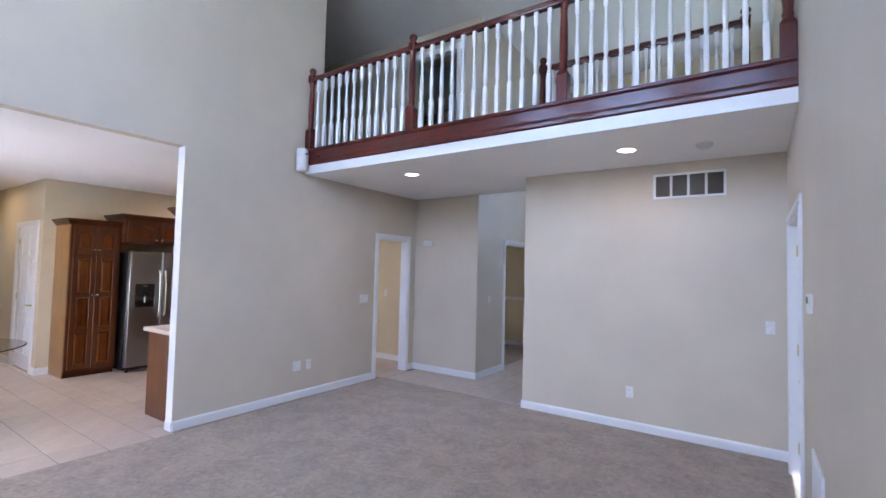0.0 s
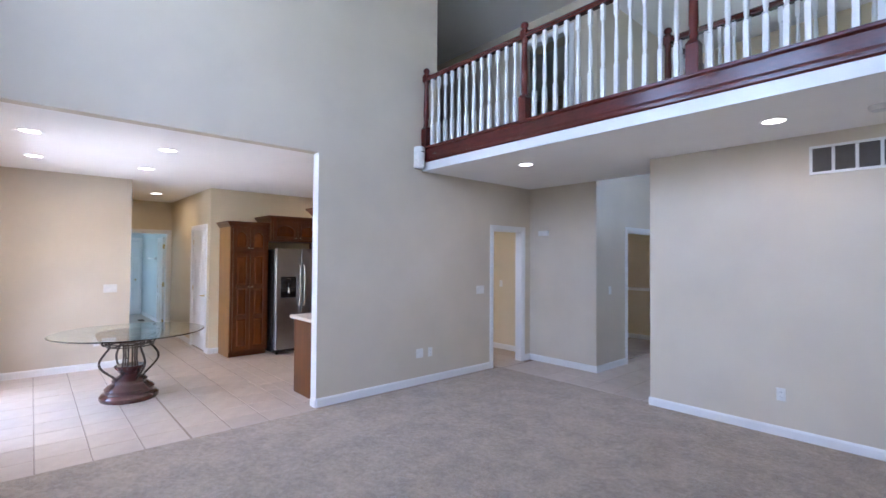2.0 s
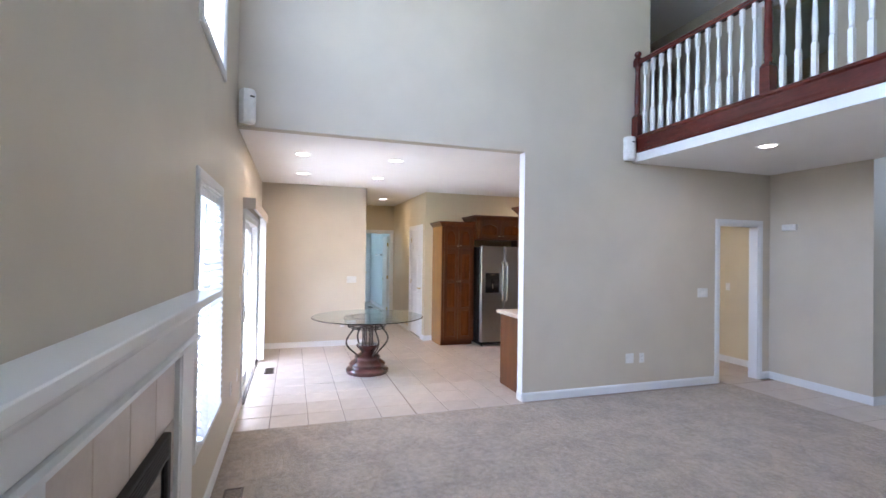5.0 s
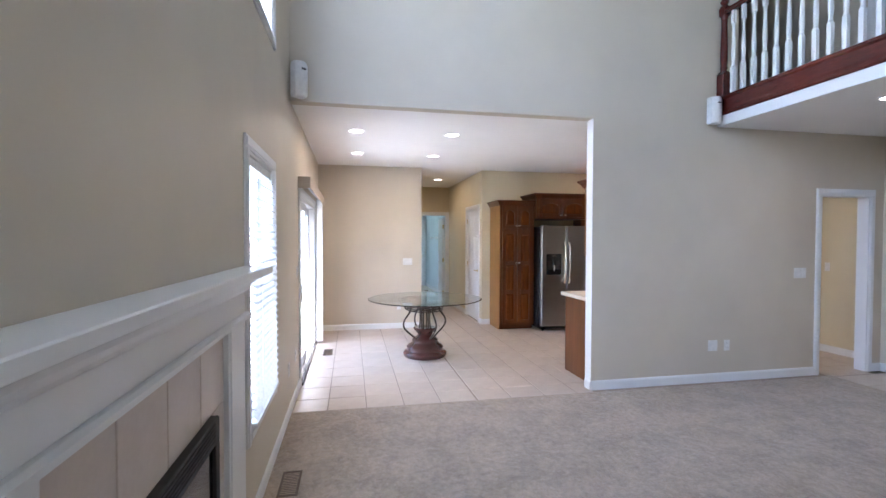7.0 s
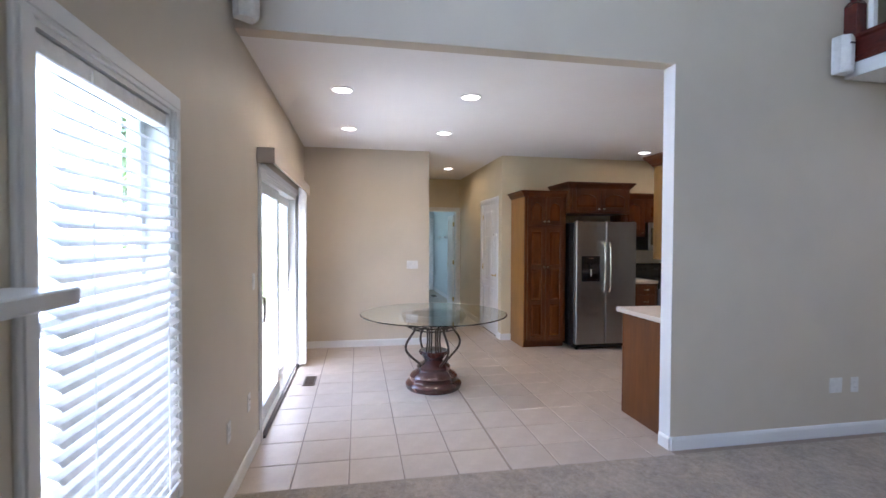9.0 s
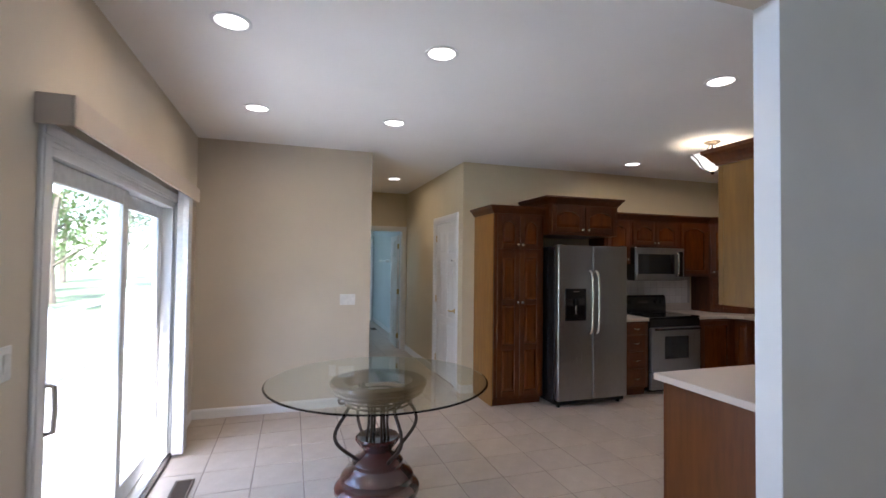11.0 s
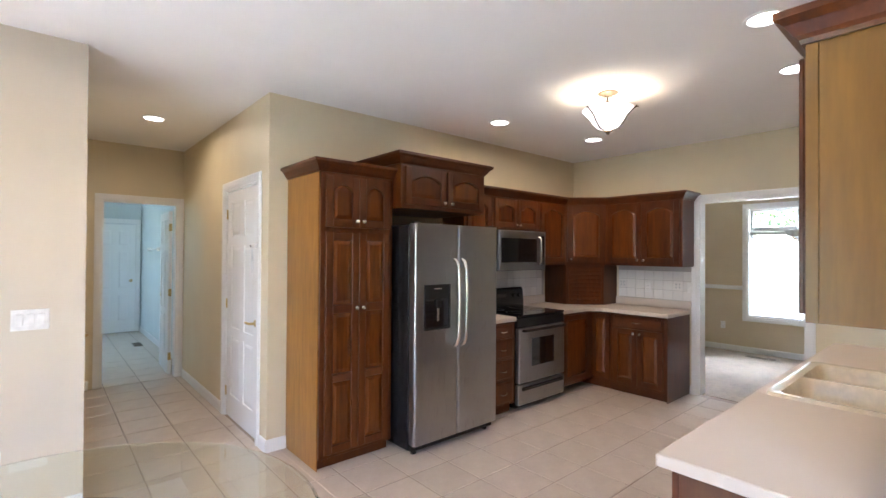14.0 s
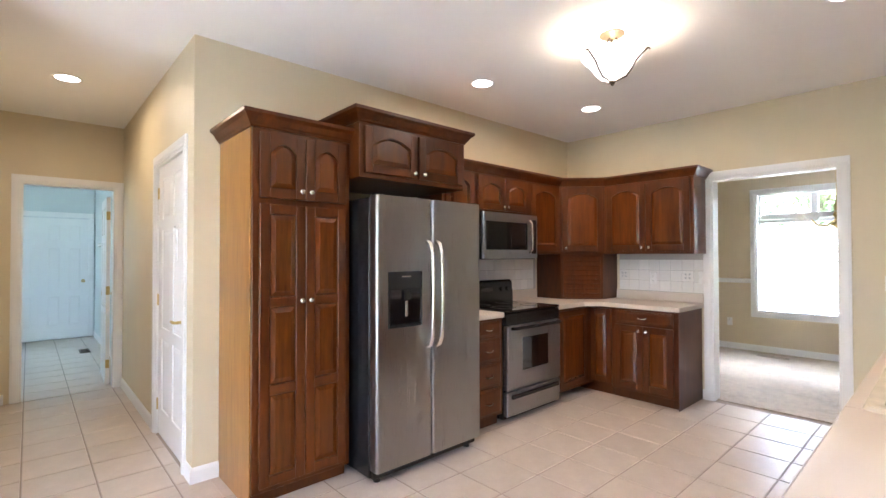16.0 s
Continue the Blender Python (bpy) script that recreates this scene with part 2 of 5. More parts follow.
def extrude(profile, a, b, axis="x", bm=None):
    """A profile of (depth, height) run from a to b along the local x (depth is -y) or y (depth is +x)."""
    put = (lambda s, d, z: (s, -d, z)) if axis == "x" else (lambda s, d, z: (d, s, z))
    return loops([[put(a, d, z) for d, z in profile], [put(b, d, z) for d, z in profile]], bm)


def arch(x0, x1, z0, z1, rise, n=10):
    """A rectangle whose top edge is an arc that rises by rise."""
    pts = [(x0, z0), (x1, z0)]
    for i in range(n + 1):
        s = i / n
        pts.append((x1 + (x0 - x1) * s, z1 - rise + rise * (1 - (2 * s - 1) ** 2)))
    return pts


def wall(name, axis, near, far, a0, a1, z0, z1, holes=(), mat=None, label=""):
    """A wall between near and far along the other axis, from a0 to a1, with openings (a0, a1, z0, z1) through it."""
    cuts = sorted({a0, a1, *(v for h in holes for v in h[:2] if a0 < v < a1)})
    lev = sorted({z0, z1, *(v for h in holes for v in h[2:] if z0 < v < z1)})
    bm = bmesh.new()
    for s, e in zip(cuts, cuts[1:]):
        run = None
        for b, t in zip(lev, lev[1:]):
            mid = ((s + e) / 2, (b + t) / 2)
            solid = not any(h[0] < mid[0] < h[1] and h[2] < mid[1] < h[3] for h in holes)
            if solid and run:
                run[1] = t
            elif solid:
                run = [b, t]
            if run and (not solid or t == lev[-1]):
                if axis == "x":
                    bx(s, e, near, far, run[0], run[1], 0, bm)
                else:
                    bx(near, far, s, e, run[0], run[1], 0, bm)
                run = None
    ob = part(name, bm, mat or M_WALL)
    return tagged(ob, label or "greige painted drywall", "wall", kind="structure")


def facing(x, y, z, side):
    """A pose whose local x runs to the right and local y goes into the wall, for a front that faces side."""
    return pose(x, y, z, 0, 0, {"-y": 0, "+x": 90, "+y": 180, "-x": -90}[side])


BASE = [(0, 0), (0.014, 0), (0.014, 0.075), (0.009, 0.088), (0.004, 0.095), (0, 0.095)]


def baseboard(x, y, side, length):
    ob = part("baseboard", extrude(BASE, 0, length), M_WHITE)
    ob.matrix_world = facing(x, y, 0.0, side)
    return tagged(ob, "white painted moulded baseboard", "baseboard", "baseboards", "structure")


CASE = [(-0.008, 0), (0.012, 0), (0.018, 0.02), (0.018, 0.05), (0.012, 0.062), (-0.008, 0.068)]


def casing(x, y, side, width, height, z0=0.0, sill=False, depth=0.12, label="white painted door casing with jamb"):
    """Trim and jamb round an opening whose lower left corner, seen from the front, is (x, y)."""
    c = 0.068
    t = thing("trim", facing(x, y, z0, side), label, "door trim" if not sill else "window trim", kind="structure")
    for s, nm in ((-1, "side_casing"), (1, "side_casing")):
        xa = -c if s < 0 else width
        bm = bx(xa, xa + c, -0.014, 0, -c if sill else 0, height, 0.003)
        bx(xa + 0.014, xa + c - 0.014, -0.02, -0.014, -c if sill else 0, height, 0.002, bm)
        part(nm, bm, M_WHITE, t)
        part("jamb", bx(-0.001 if s < 0 else width - 0.017, 0.017 if s < 0 else width + 0.001, -0.004, depth + 0.004, 0, height, 0), M_WHITE, t)
    bm = bx(-c, width + c, -0.0145, 0, height, height + c, 0.003)
    bx(-c + 0.014, width + c - 0.014, -0.0205, -0.0145, height + 0.014, height + c - 0.014, 0.002, bm)
    part("head_casing", bm, M_WHITE, t)
    part("head_jamb", bx(0.017, width - 0.017, -0.004, depth + 0.004, height - 0.017, height + 0.001), M_WHITE, t)
    if sill:
        part("window_sill", bx(0.001, width - 0.001, 0.001, depth, -0.03, 0.0, 0.003), M_WHITE, t)
        bm = bx(0.0, width, -0.0145, 0, -c, 0.004, 0.003)
        bx(0.0, width, -0.0205, -0.0145, -c + 0.014, -0.014, 0.002, bm)
        part("bottom_casing", bm, M_WHITE, t)
    return t


# ---------- shell ----------
X_W, X_E, Y_S, Y_V, Y_F, Y_N = -4.235, 0.575, -0.42, 5.31, 6.17, 6.465
X_F, X_V = -3.07, -1.928
X_NOOK, X_KIT, Y_HS, Y_HN, X_HALL = -7.805, -7.89, 1.29, 2.39, -10.71
TOP = 5.45
Y_J = 2.485
X_B = X_W - 0.115

wall("wall_south", "x", Y_S - 0.14, Y_S, -7.9, 0.70, -0.1, TOP + 0.1, [(-3.285, -2.51, 0.53, 1.99), (-0.29, 0.485, 0.53, 1.99),
     (-6.95, -4.93, -0.02, 2.0), (-3.325, -2.505, 2.90, 4.7), (-2.02, -0.76, 2.90, 4.7), (-0.335, 0.485, 2.90, 4.7)], label="greige painted wall with windows and patio door")
wall("wall_west", "y", X_B, X_W, Y_S, Y_F, 0, TOP + 0.1, [(Y_S - 1, Y_J, -1, 2.735), (5.28, 5.965, -1, 2.035), (4.16, 9, 3.0, 9)], label="greige painted wall with wide opening to the kitchen")
wall("wall_east", "y", X_E, X_E + 0.14, Y_S, 9.5, -0.1, TOP + 0.1, [(3.80, 5.0, -0.02, 2.04)])
wall("wall_vent", "x", Y_V, Y_V + 0.12, X_V, X_E, -0.1, 2.72, label="greige painted wall under the balcony")
wall("wall_foyer", "x", Y_F, Y_N + 0.12, X_B, X_F, -0.1, TOP + 0.1, [(-4.38, -3.50, 3.0, 5.08)])
wall("wall_foyer_west", "y", X_F - 0.12, X_F, Y_N + 0.12, 9.40, -0.1, TOP + 0.1, [(7.08, 8.18, -0.2, 2.04)])
wall("wall_upper_north", "x", Y_F, Y_F + 0.12, -7.2, X_B, 3.0, TOP + 0.1)
wall("wall_upper_west", "y", -7.2, -7.08, 3.9, Y_F, 3.0, TOP + 0.1, [(4.5, 5.3, 2.9, 5.05)])
# added wall that keeps sky light out of the dark landing doorway
wall("wall_upper_light_stop", "y", -8.22, -8.10, 3.90, 9.50, 2.95, TOP + 0.1)
wall("wall_upper_south", "x", 4.04, 4.16, -8.10, X_B, 3.0, TOP + 0.1)
wall("wall_north_kitchen", "x", Y_N, Y_N + 0.12, X_KIT - 0.12, X_B, -0.1, 2.95, [(-6.325, -5.39, -0.2, 2.10)], M_KITCHEN, "greige painted wall with warm lamp light in its colour")
wall("wall_dining_north", "x", 9.40, 9.50, -8.1, X_E, -0.1, TOP + 0.1, [(-6.68, -5.37, 0.56, 2.25), (-1.4, 0.0, 2.3, 4.5), (-6.9, -6.3, 3.8, 4.6)], M_TAN, "tan painted wall with a double window")
wall("wall_dining_west", "y", -8.1, -7.98, Y_N + 0.12, 9.40, -0.1, 2.95, (), M_TAN, "tan painted wall")
wall("wall_dining_south", "x", Y_N + 0.124, Y_N + 0.134, -7.98, X_F - 0.122, 0, 2.74, [(-6.325, -5.39, -0.2, 2.10)], M_TAN, "tan painted wall")
wall("wall_dining_east", "y", X_F - 0.134, X_F - 0.124, Y_N + 0.136, 9.368, 0, 2.74, [(7.08, 8.18, -0.2, 2.04)], M_TAN, "tan painted wall")
wall("wall_nook_west", "y", X_NOOK - 0.12, X_NOOK, Y_S - 0.14, Y_HS, -0.1, 2.95)
wall("wall_hall_south", "x", Y_HS - 0.12, Y_HS, X_HALL, X_NOOK - 0.12, -0.1, 2.95, [(-9.05, -8.25, -0.2, 2.04)], M_KITCHEN, "greige painted wall with warm lamp light in its colour")
wall("wall_hall_north", "x", Y_HN, Y_HN + 0.12, X_HALL, X_KIT, -0.1, 2.95, [(-8.97, -8.10, -0.2, 2.09)], M_KITCHEN, "greige painted wall with warm lamp light in its colour")
wall("wall_kitchen_west", "y", X_KIT - 0.12, X_KIT, Y_HN + 0.12, Y_N, -0.1, 2.95, (), M_KITCHEN, "greige painted wall with warm lamp light in its colour")
wall("wall_hall_end", "y", X_HALL - 0.12, X_HALL, -0.1, 3.4, -0.1, 2.95, [(1.585, 2.325, -0.2, 2.09)], M_KITCHEN, "greige painted wall with warm lamp light in its colour")
wall("wall_laundry_west", "y", -14.9, -14.78, -0.1, 3.4, -0.1, 2.95, (), M_COOL, "wall with cool daylight put into its pale blue paint")
wall("wall_laundry_north", "x", 2.50, 2.62, -14.78, X_HALL - 0.12, -0.1, 2.95, (), M_COOL, "wall with cool daylight put into its pale blue paint")
wall("wall_laundry_south", "x", 0.02, 0.14, -14.78, X_HALL - 0.12, -0.1, 2.95, [(-13.3, -12.3, 0.9, 2.1)], M_COOL, "wall with cool daylight put into its pale blue paint")
wall("wall_closet_back", "x", 0.3, 0.4, -9.6, -7.9, -0.1, 2.95)

bm = bx(-15, X_B, Y_S - 0.14, 9.5, 2.74, 2.84)
tagged(part("ceiling_kitchen", bm, M_CEIL), "white painted flat ceiling", "ceiling", kind="structure")
tagged(part("ceiling_dining", bx(X_B, X_F - 0.12, Y_N + 0.12, 9.40, 2.74, 2.84), M_CEIL), "white painted flat ceiling", "ceiling", kind="structure")
tagged(part("ceiling_living", bx(-8.2, X_E + 0.14, Y_S - 0.14, 9.5, TOP, TOP + 0.1), M_CEIL), "white painted high ceiling", "ceiling", kind="structure")
bm = bx(X_W, X_E, 3.93, Y_V + 0.12, 2.72, 2.985)
bx(X_W, -1.68, Y_V + 0.12, Y_F, 2.72, 2.985, 0, bm)
tagged(part("ceiling_balcony", bm, M_CEIL), "white painted underside of the balcony", "ceiling", kind="structure")
bm = bx(-8.1, X_B, 4.04, Y_F, 2.85, 2.985)
bx(X_B, X_W, 4.16, Y_F, 2.99, 2.995, 0, bm)
tagged(part("floor_landing_slab", bm, M_CEIL), "white painted slab under the landing", "floor", kind="structure")
tagged(part("floor_upper", bx(X_W, -1.70, 3.99, Y_F, 2.985, 3.0), M_CARPET), "beige carpet on the landing", "floor", kind="structure")
tagged(part("floor_upper", bx(-1.70, X_E, 3.99, 5.12, 2.985, 3.0), M_CARPET), "beige carpet on the landing", "floor", kind="structure")
tagged(part("floor_upper", bx(-7.2, X_W, 4.16, Y_F + 1, 2.996, 3.004), M_CARPET), "beige carpet on the landing", "floor", kind="structure")

tagged(part("floor_carpet", bx(-4.155, X_E, Y_S, 5.37, -0.08, 0.008), M_CARPET), "beige cut-pile carpet with walking marks", "carpet floor", kind="structure")
tagged(part("floor_dining_carpet", bx(-7.98, X_F - 0.13, Y_N + 0.07, 9.40, -0.08, 0.006), M_CARPET), "beige cut-pile carpet", "carpet floor", kind="structure")

for x, y, s, n in ((X_W, Y_J, "+x", 5.212 - Y_J), (X_W, 6.034, "+x", Y_F - 6.034), (X_V - 0.014, Y_V, "-y", X_E - X_V + 0.014), (X_W, Y_F, "-y", X_F - X_W + 0.014),
                   (X_F, Y_F, "+x", 0.842), (-2.60, Y_S, "+y", 0.10), (X_NOOK, Y_S, "+x", Y_HS - Y_S), (X_HALL, Y_HN, "-y", 1.67),
                   (-8.03, Y_HN, "-y", 0.154), (X_KIT, Y_HN, "+x", 0.17), (X_HALL, Y_HS, "+x", 0.19), (-6.41, Y_N, "-y", 0.017),
                   (-7.98, 9.40, "-y", 4.68), (-5.28, Y_N, "-y", 0.85), (-7.98, 6.57, "+x", 2.8)):
    if n > 0.01:
        baseboard(x, y, s, n)
for xa, xb in ((-4.86, X_W), (X_W, -2.40), (-7.76, -7.02), (-1.03, X_E)):
    baseboard(xb, Y_S, "+y", xb - xa)
ob = part("baseboard", extrude(BASE, 0, 0.115), M_WHITE)
ob.matrix_world = facing(X_B, Y_J, 0, "-y")
tagged(ob, "white painted moulded baseboard", "baseboard", "baseboards", "structure")
ob = part("baseboard", extrude(BASE, 0, 3.9), M_WHITE)
ob.matrix_world = facing(-14.78, 2.50, 0, "-y")
tagged(ob, "white painted moulded baseboard", "baseboard", "baseboards", "structure")
for y0, n in ((5.07, Y_V - 5.07), (Y_S, 4.11)):
    ob = part("baseboard", extrude(BASE, 0, n), M_WHITE)
    ob.matrix_world = facing(X_E, y0 + n, 0, "-x")
    tagged(ob, "white painted moulded baseboard", "baseboard", "baseboards", "structure")

casing(X_W, 5.28, "+x", 0.685, 2.035, depth=0.115)
casing(-6.325, Y_N, "-y", 0.935, 2.10, depth=0.134)
casing(X_HALL, 1.585, "+x", 0.74, 2.09)
casing(-8.97, Y_HN, "-y", 0.87, 2.09)
casing(-8.25, Y_HS, "+y", 0.80, 2.04)
casing(X_E, 5.0, "-x", 1.20, 2.04, depth=0.14)
casing(X_F, 7.08, "+x", 1.1, 2.04)
casing(-7.08, 4.5, "+x", 0.8, 2.05, z0=3.0)
casing(-4.38, Y_F, "-y", 0.88, 2.08, z0=3.0)
# white corner bead of the wide opening
tagged(part("trim", bx(X_B - 0.003, X_W + 0.003, Y_J - 0.006, Y_J, 0.095, 2.737, 0.002), M_WHITE), "white painted opening edge", "trim", kind="structure")

# ---------- windows, doors and blinds ----------


def slats(name, parent, x0, x1, z0, z1, y, pitch=0.043, tilt=30, mat=None):
    n = int((z1 - z0) / pitch)
    me = None
    for i in range(n):
        if me is None:
            bm = loops([[(x, -0.024, 0.0), (x, -0.008, 0.0035), (x, 0.008, 0.0035), (x, 0.024, 0.0), (x, 0.008, 0.001), (x, -0.008, 0.001)] for x in (x0, x1)])
            ob = part(name, bm, mat or M_BLIND, parent)
            me = ob.data
        else:
            ob = new(name, me)
            ob.parent = parent
        ob.matrix_local = pose(0, y, z0 + (i + 0.5) * pitch, tilt + random.uniform(-2, 2), 0, 0)


def window(name, x, y, side, w, h, z0, rows, cols, blind=True, label="", depth=0.14, transom=0.0, tilt=30, slat_y=-0.022):
    """A window in an opening whose lower left corner, seen from inside, is (x, y, z0)."""
    casing(x, y, side, w, h, z0, True, depth, "white painted window casing with sill")
    t = thing(name, facing(x, y, z0, side), label, "window", kind="structure")
    f, ya, yb = 0.04, depth - 0.06, depth - 0.02
    units = 2 if cols > 1 else 1
    for k in range(units):
        a, b = 0.018 + k * (w - 0.036) / units, 0.018 + (k + 1) * (w - 0.036) / units
        bm = bx(a, a + f, ya, yb, 0.002, h - 0.018, 0.004)
        bx(b - f, b, ya, yb, 0.002, h - 0.018, 0.004, bm)
        bx(a + f, b - f, ya, yb, 0.002, f, 0.004, bm)
        bx(a + f, b - f, ya, yb, h - 0.018 - f, h - 0.018, 0.004, bm)
        for r in range(1, rows):
            zz = h * r / rows
            bx(a + f, b - f, ya + 0.004, yb - 0.004, zz - 0.022, zz + 0.022, 0.003, bm)
        if transom:
            bx(a + f, b - f, ya - 0.03, yb, transom - 0.035, transom + 0.035, 0.003, bm)
        part("window_frame", bm, M_WHITE, t)
        p = part("pane", bx(a + f, b - f, depth - 0.043, depth - 0.039, f, h - f - 0.018), M_GLASS, t)
        p.visible_shadow = False
    if blind:
        for k in range(units):
            a, b = 0.022 + k * (w - 0.036) / units, 0.014 + (k + 1) * (w - 0.036) / units
            top = transom - 0.04 if transom else h - 0.02
            bl = thing("window_blind", facing(x, y, z0, side), "white horizontal slat blind, lowered with open slats", "blind", "window blinds")
            part("headrail", bx(a, b, 0.005, 0.065, top - 0.05, top, 0.004), M_BLIND, bl)
            slats("slat", bl, a + 0.004, b - 0.004, 0.035, top - 0.055, slat_y, 0.043, tilt)
            part("bottom_rail", bx(a, b, slat_y - 0.022, slat_y + 0.022, 0.006, 0.03, 0.004), M_BLIND, bl)
            for s in (0.18, 0.82):
                part("cord", tube([(a + (b - a) * s, slat_y - 0.026, 0.02), (a + (b - a) * s, slat_y - 0.026, top - 0.03)], 0.0015, 5), M_BLIND, bl)
    return t


window("window_1", -2.51, Y_S, "+y", 0.775, 1.46, 0.53, 2, 1, True, "tall white window beside the fireplace with a lowered slat blind")
window("window_2", 0.485, Y_S, "+y", 0.775, 1.46, 0.53, 2, 1, True, "tall white window beside the fireplace with a lowered slat blind")
for nm, x, w in (("window_3", -2.505, 0.82), ("window_4", -0.76, 1.26), ("window_5", 0.485, 0.82)):
    window(nm, x, Y_S, "+y", w, 1.80, 2.90, 1, 1 if w < 1 else 2, False, "high white window without a blind")
window("window_6", -6.68, 9.40, "-y", 1.31, 1.69, 0.56, 2, 2, True, "double dining window with transoms and lowered slat blinds", 0.13, 1.36, 40, 0.016)
# never in view; placed and sized for the light it lets into the foyer
window("window_7", -1.4, 9.40, "-y", 1.4, 2.2, 2.3, 2, 2, False, "unseen entrance window that lets light into the foyer", 0.13)
# out of view, added so the room behind the landing doorway isn't black
window("window_9", -6.9, 9.40, "-y", 0.6, 0.8, 3.8, 1, 1, False, "unseen window, added to light the upper room", 0.13)
window("window_8", -12.3, 0.14, "+y", 1.0, 1.2, 0.9, 2, 1, False, "laundry window", 0.12)


def panel_leaf(bm, w, h, th=0.035, rows=((0.10, 0.36), (0.40, 0.76), (0.80, 0.95)), both=True):
    """A six-panel leaf: slab, proud stiles and rails, and raised panels."""
    bx(0, w, 0.008, th - 0.008, 0, h, 0, bm)
    for y0, y1 in ((0.008, 0.0), (th - 0.008, th)) if both else ((0.008, 0.0),):
        s = 0.11 * w / 0.76
        cols = ((0, s), (w / 2 - s * 0.45, w / 2 + s * 0.45), (w - s, w))
        for a, b in cols:
            bx(a, b, y0, y1, 0, h, 0, bm)
        edges = [0] + [v * h for r in rows for v in r] + [h]
        for lo, hi in zip(edges[::2], edges[1::2]):
            for a, b in ((s, w / 2 - s * 0.45), (w / 2 + s * 0.45, w - s)):
                bx(a, b, y0, y1, lo, hi, 0, bm)
        for lo, hi in rows:
            for a, b in ((s, w / 2 - s * 0.45), (w / 2 + s * 0.45, w - s)):
                g = 0.018
                prism([(a + g, lo * h + g), (b - g, lo * h + g), (b - g, hi * h - g), (a + g, hi * h - g)], y0, y0 + (y1 - y0) * 0.8, 0.022, bm)
    return bm


def lever(parent, x, z, y=0.0, flip=1, mat=None):
    h = part("door_handle", tube([(x, y - 0.001, z), (x, y - 0.045, z), (x + flip * 0.02, y - 0.055, z), (x + flip * 0.07, y - 0.055, z + 0.004), (x + flip * 0.11, y - 0.05, z - 0.004)], [0.011, 0.010, 0.010, 0.009, 0.007], 10), mat or M_BRASS, parent, "brass lever handle", True)
    r = part("rose", loops([[(x + q * math.cos(k * math.pi / 8), yy, z + q * math.sin(k * math.pi / 8)) for k in range(16)] for q, yy in ((0.03, y), (0.03, y - 0.006), (0.02, y - 0.011))]), mat or M_BRASS, parent)
    return h, r


def hinges(parent, x, zs, y=0.0):
    for z in zs:
        bm = lathe([(0.006, z - 0.045), (0.006, z + 0.045)], 8, (x, y - 0.004))
        bx(x - 0.018, x + 0.018, y - 0.002, y + 0.001, z - 0.043, z + 0.043, 0, bm)
        part("hinge", bm, M_BRASS, parent, "brass butt hinge")


def door(name, m, w, h, label, handle_x, hinge_x, flip):
    d = thing(name, m, label, "door", kind="structure")
    part("leaf", panel_leaf(bmesh.new(), w, h), M_WHITE, d)
    lever(d, handle_x, 0.93, 0.0, flip)
    hinges(d, hinge_x, (0.22, h / 2, h - 0.2))
    return d


d = door("door_1", facing(-8.95, Y_HN + 0.012, 0.012, "-y"), 0.83, 2.055, "closed white six-panel closet door with brass lever", 0.77, -0.004, -1)
d = door("door_2", facing(-8.27, Y_HS + -0.012, 0.012, "+y"), 0.76, 2.005, "closed white six-panel door with brass lever", 0.06, 0.764, 1)
d = door("door_3", facing(X_E + 0.05, 4.98, 0.012, "-x"), 1.16, 2.005, "closed white six-panel door with brass lever", 1.09, -0.004, -1)
d = thing("door_4", pose(X_HALL - 0.13, 2.295, 0.012, 0, 0, 178), "open white six-panel door swung back, with brass hinges", "door", kind="structure")
part("leaf", panel_leaf(bmesh.new(), 0.70, 2.0), M_WHITE, d)
lever(d, 0.64, 0.93, 0.036, -1)
lever(d, 0.64, 0.93, 0.0, -1)
hinges(d, 0.0, (0.22, 1.0, 1.8), 0.035)
for z in (0.22, 1.0, 1.8):
    part("hinge_leaf", bx(-0.002, 0.0, 0.002, 0.033, z - 0.045, z + 0.045), M_BRASS, d, "brass hinge leaf")

# sliding closet doors at the end of the laundry
cl = thing("door_5", facing(-14.74, 1.15, 0.012, "+x"), "pair of white six-panel bypass closet doors", "closet door", kind="structure")
for k, (a, y) in enumerate(((0.0, 0.0), (0.62, 0.02))):
    bm = panel_leaf(bmesh.new(), 0.64, 2.0, 0.03, both=False)
    bmesh.ops.translate(bm, verts=bm.verts, vec=(a, y - 0.02, 0))
    part("leaf", bm, M_WHITE, cl)
    part("finger_pull", loops([[(a + (0.57 if k else 0.07) + q * math.cos(i * math.pi / 6), y - 0.02 - yy, 0.95 + q * math.sin(i * math.pi / 6)) for i in range(12)] for q, yy in ((0.028, -0.001), (0.028, 0.003), (0.02, 0.003), (0.018, 0.0))]), M_BRASS, cl)
for a, b in ((-0.07, 0.0), (1.26, 1.33)):
    part("side_casing", bx(a, b, -0.035, 0.0, 0, 2.08, 0.003), M_WHITE, cl)
part("head_casing", bx(-0.07, 1.33, -0.036, 0.0, 2.02, 2.10, 0.003), M_WHITE, cl)
part("track", bx(0.0, 1.26, -0.03, 0.0, 1.995, 2.02), M_ALU, cl)

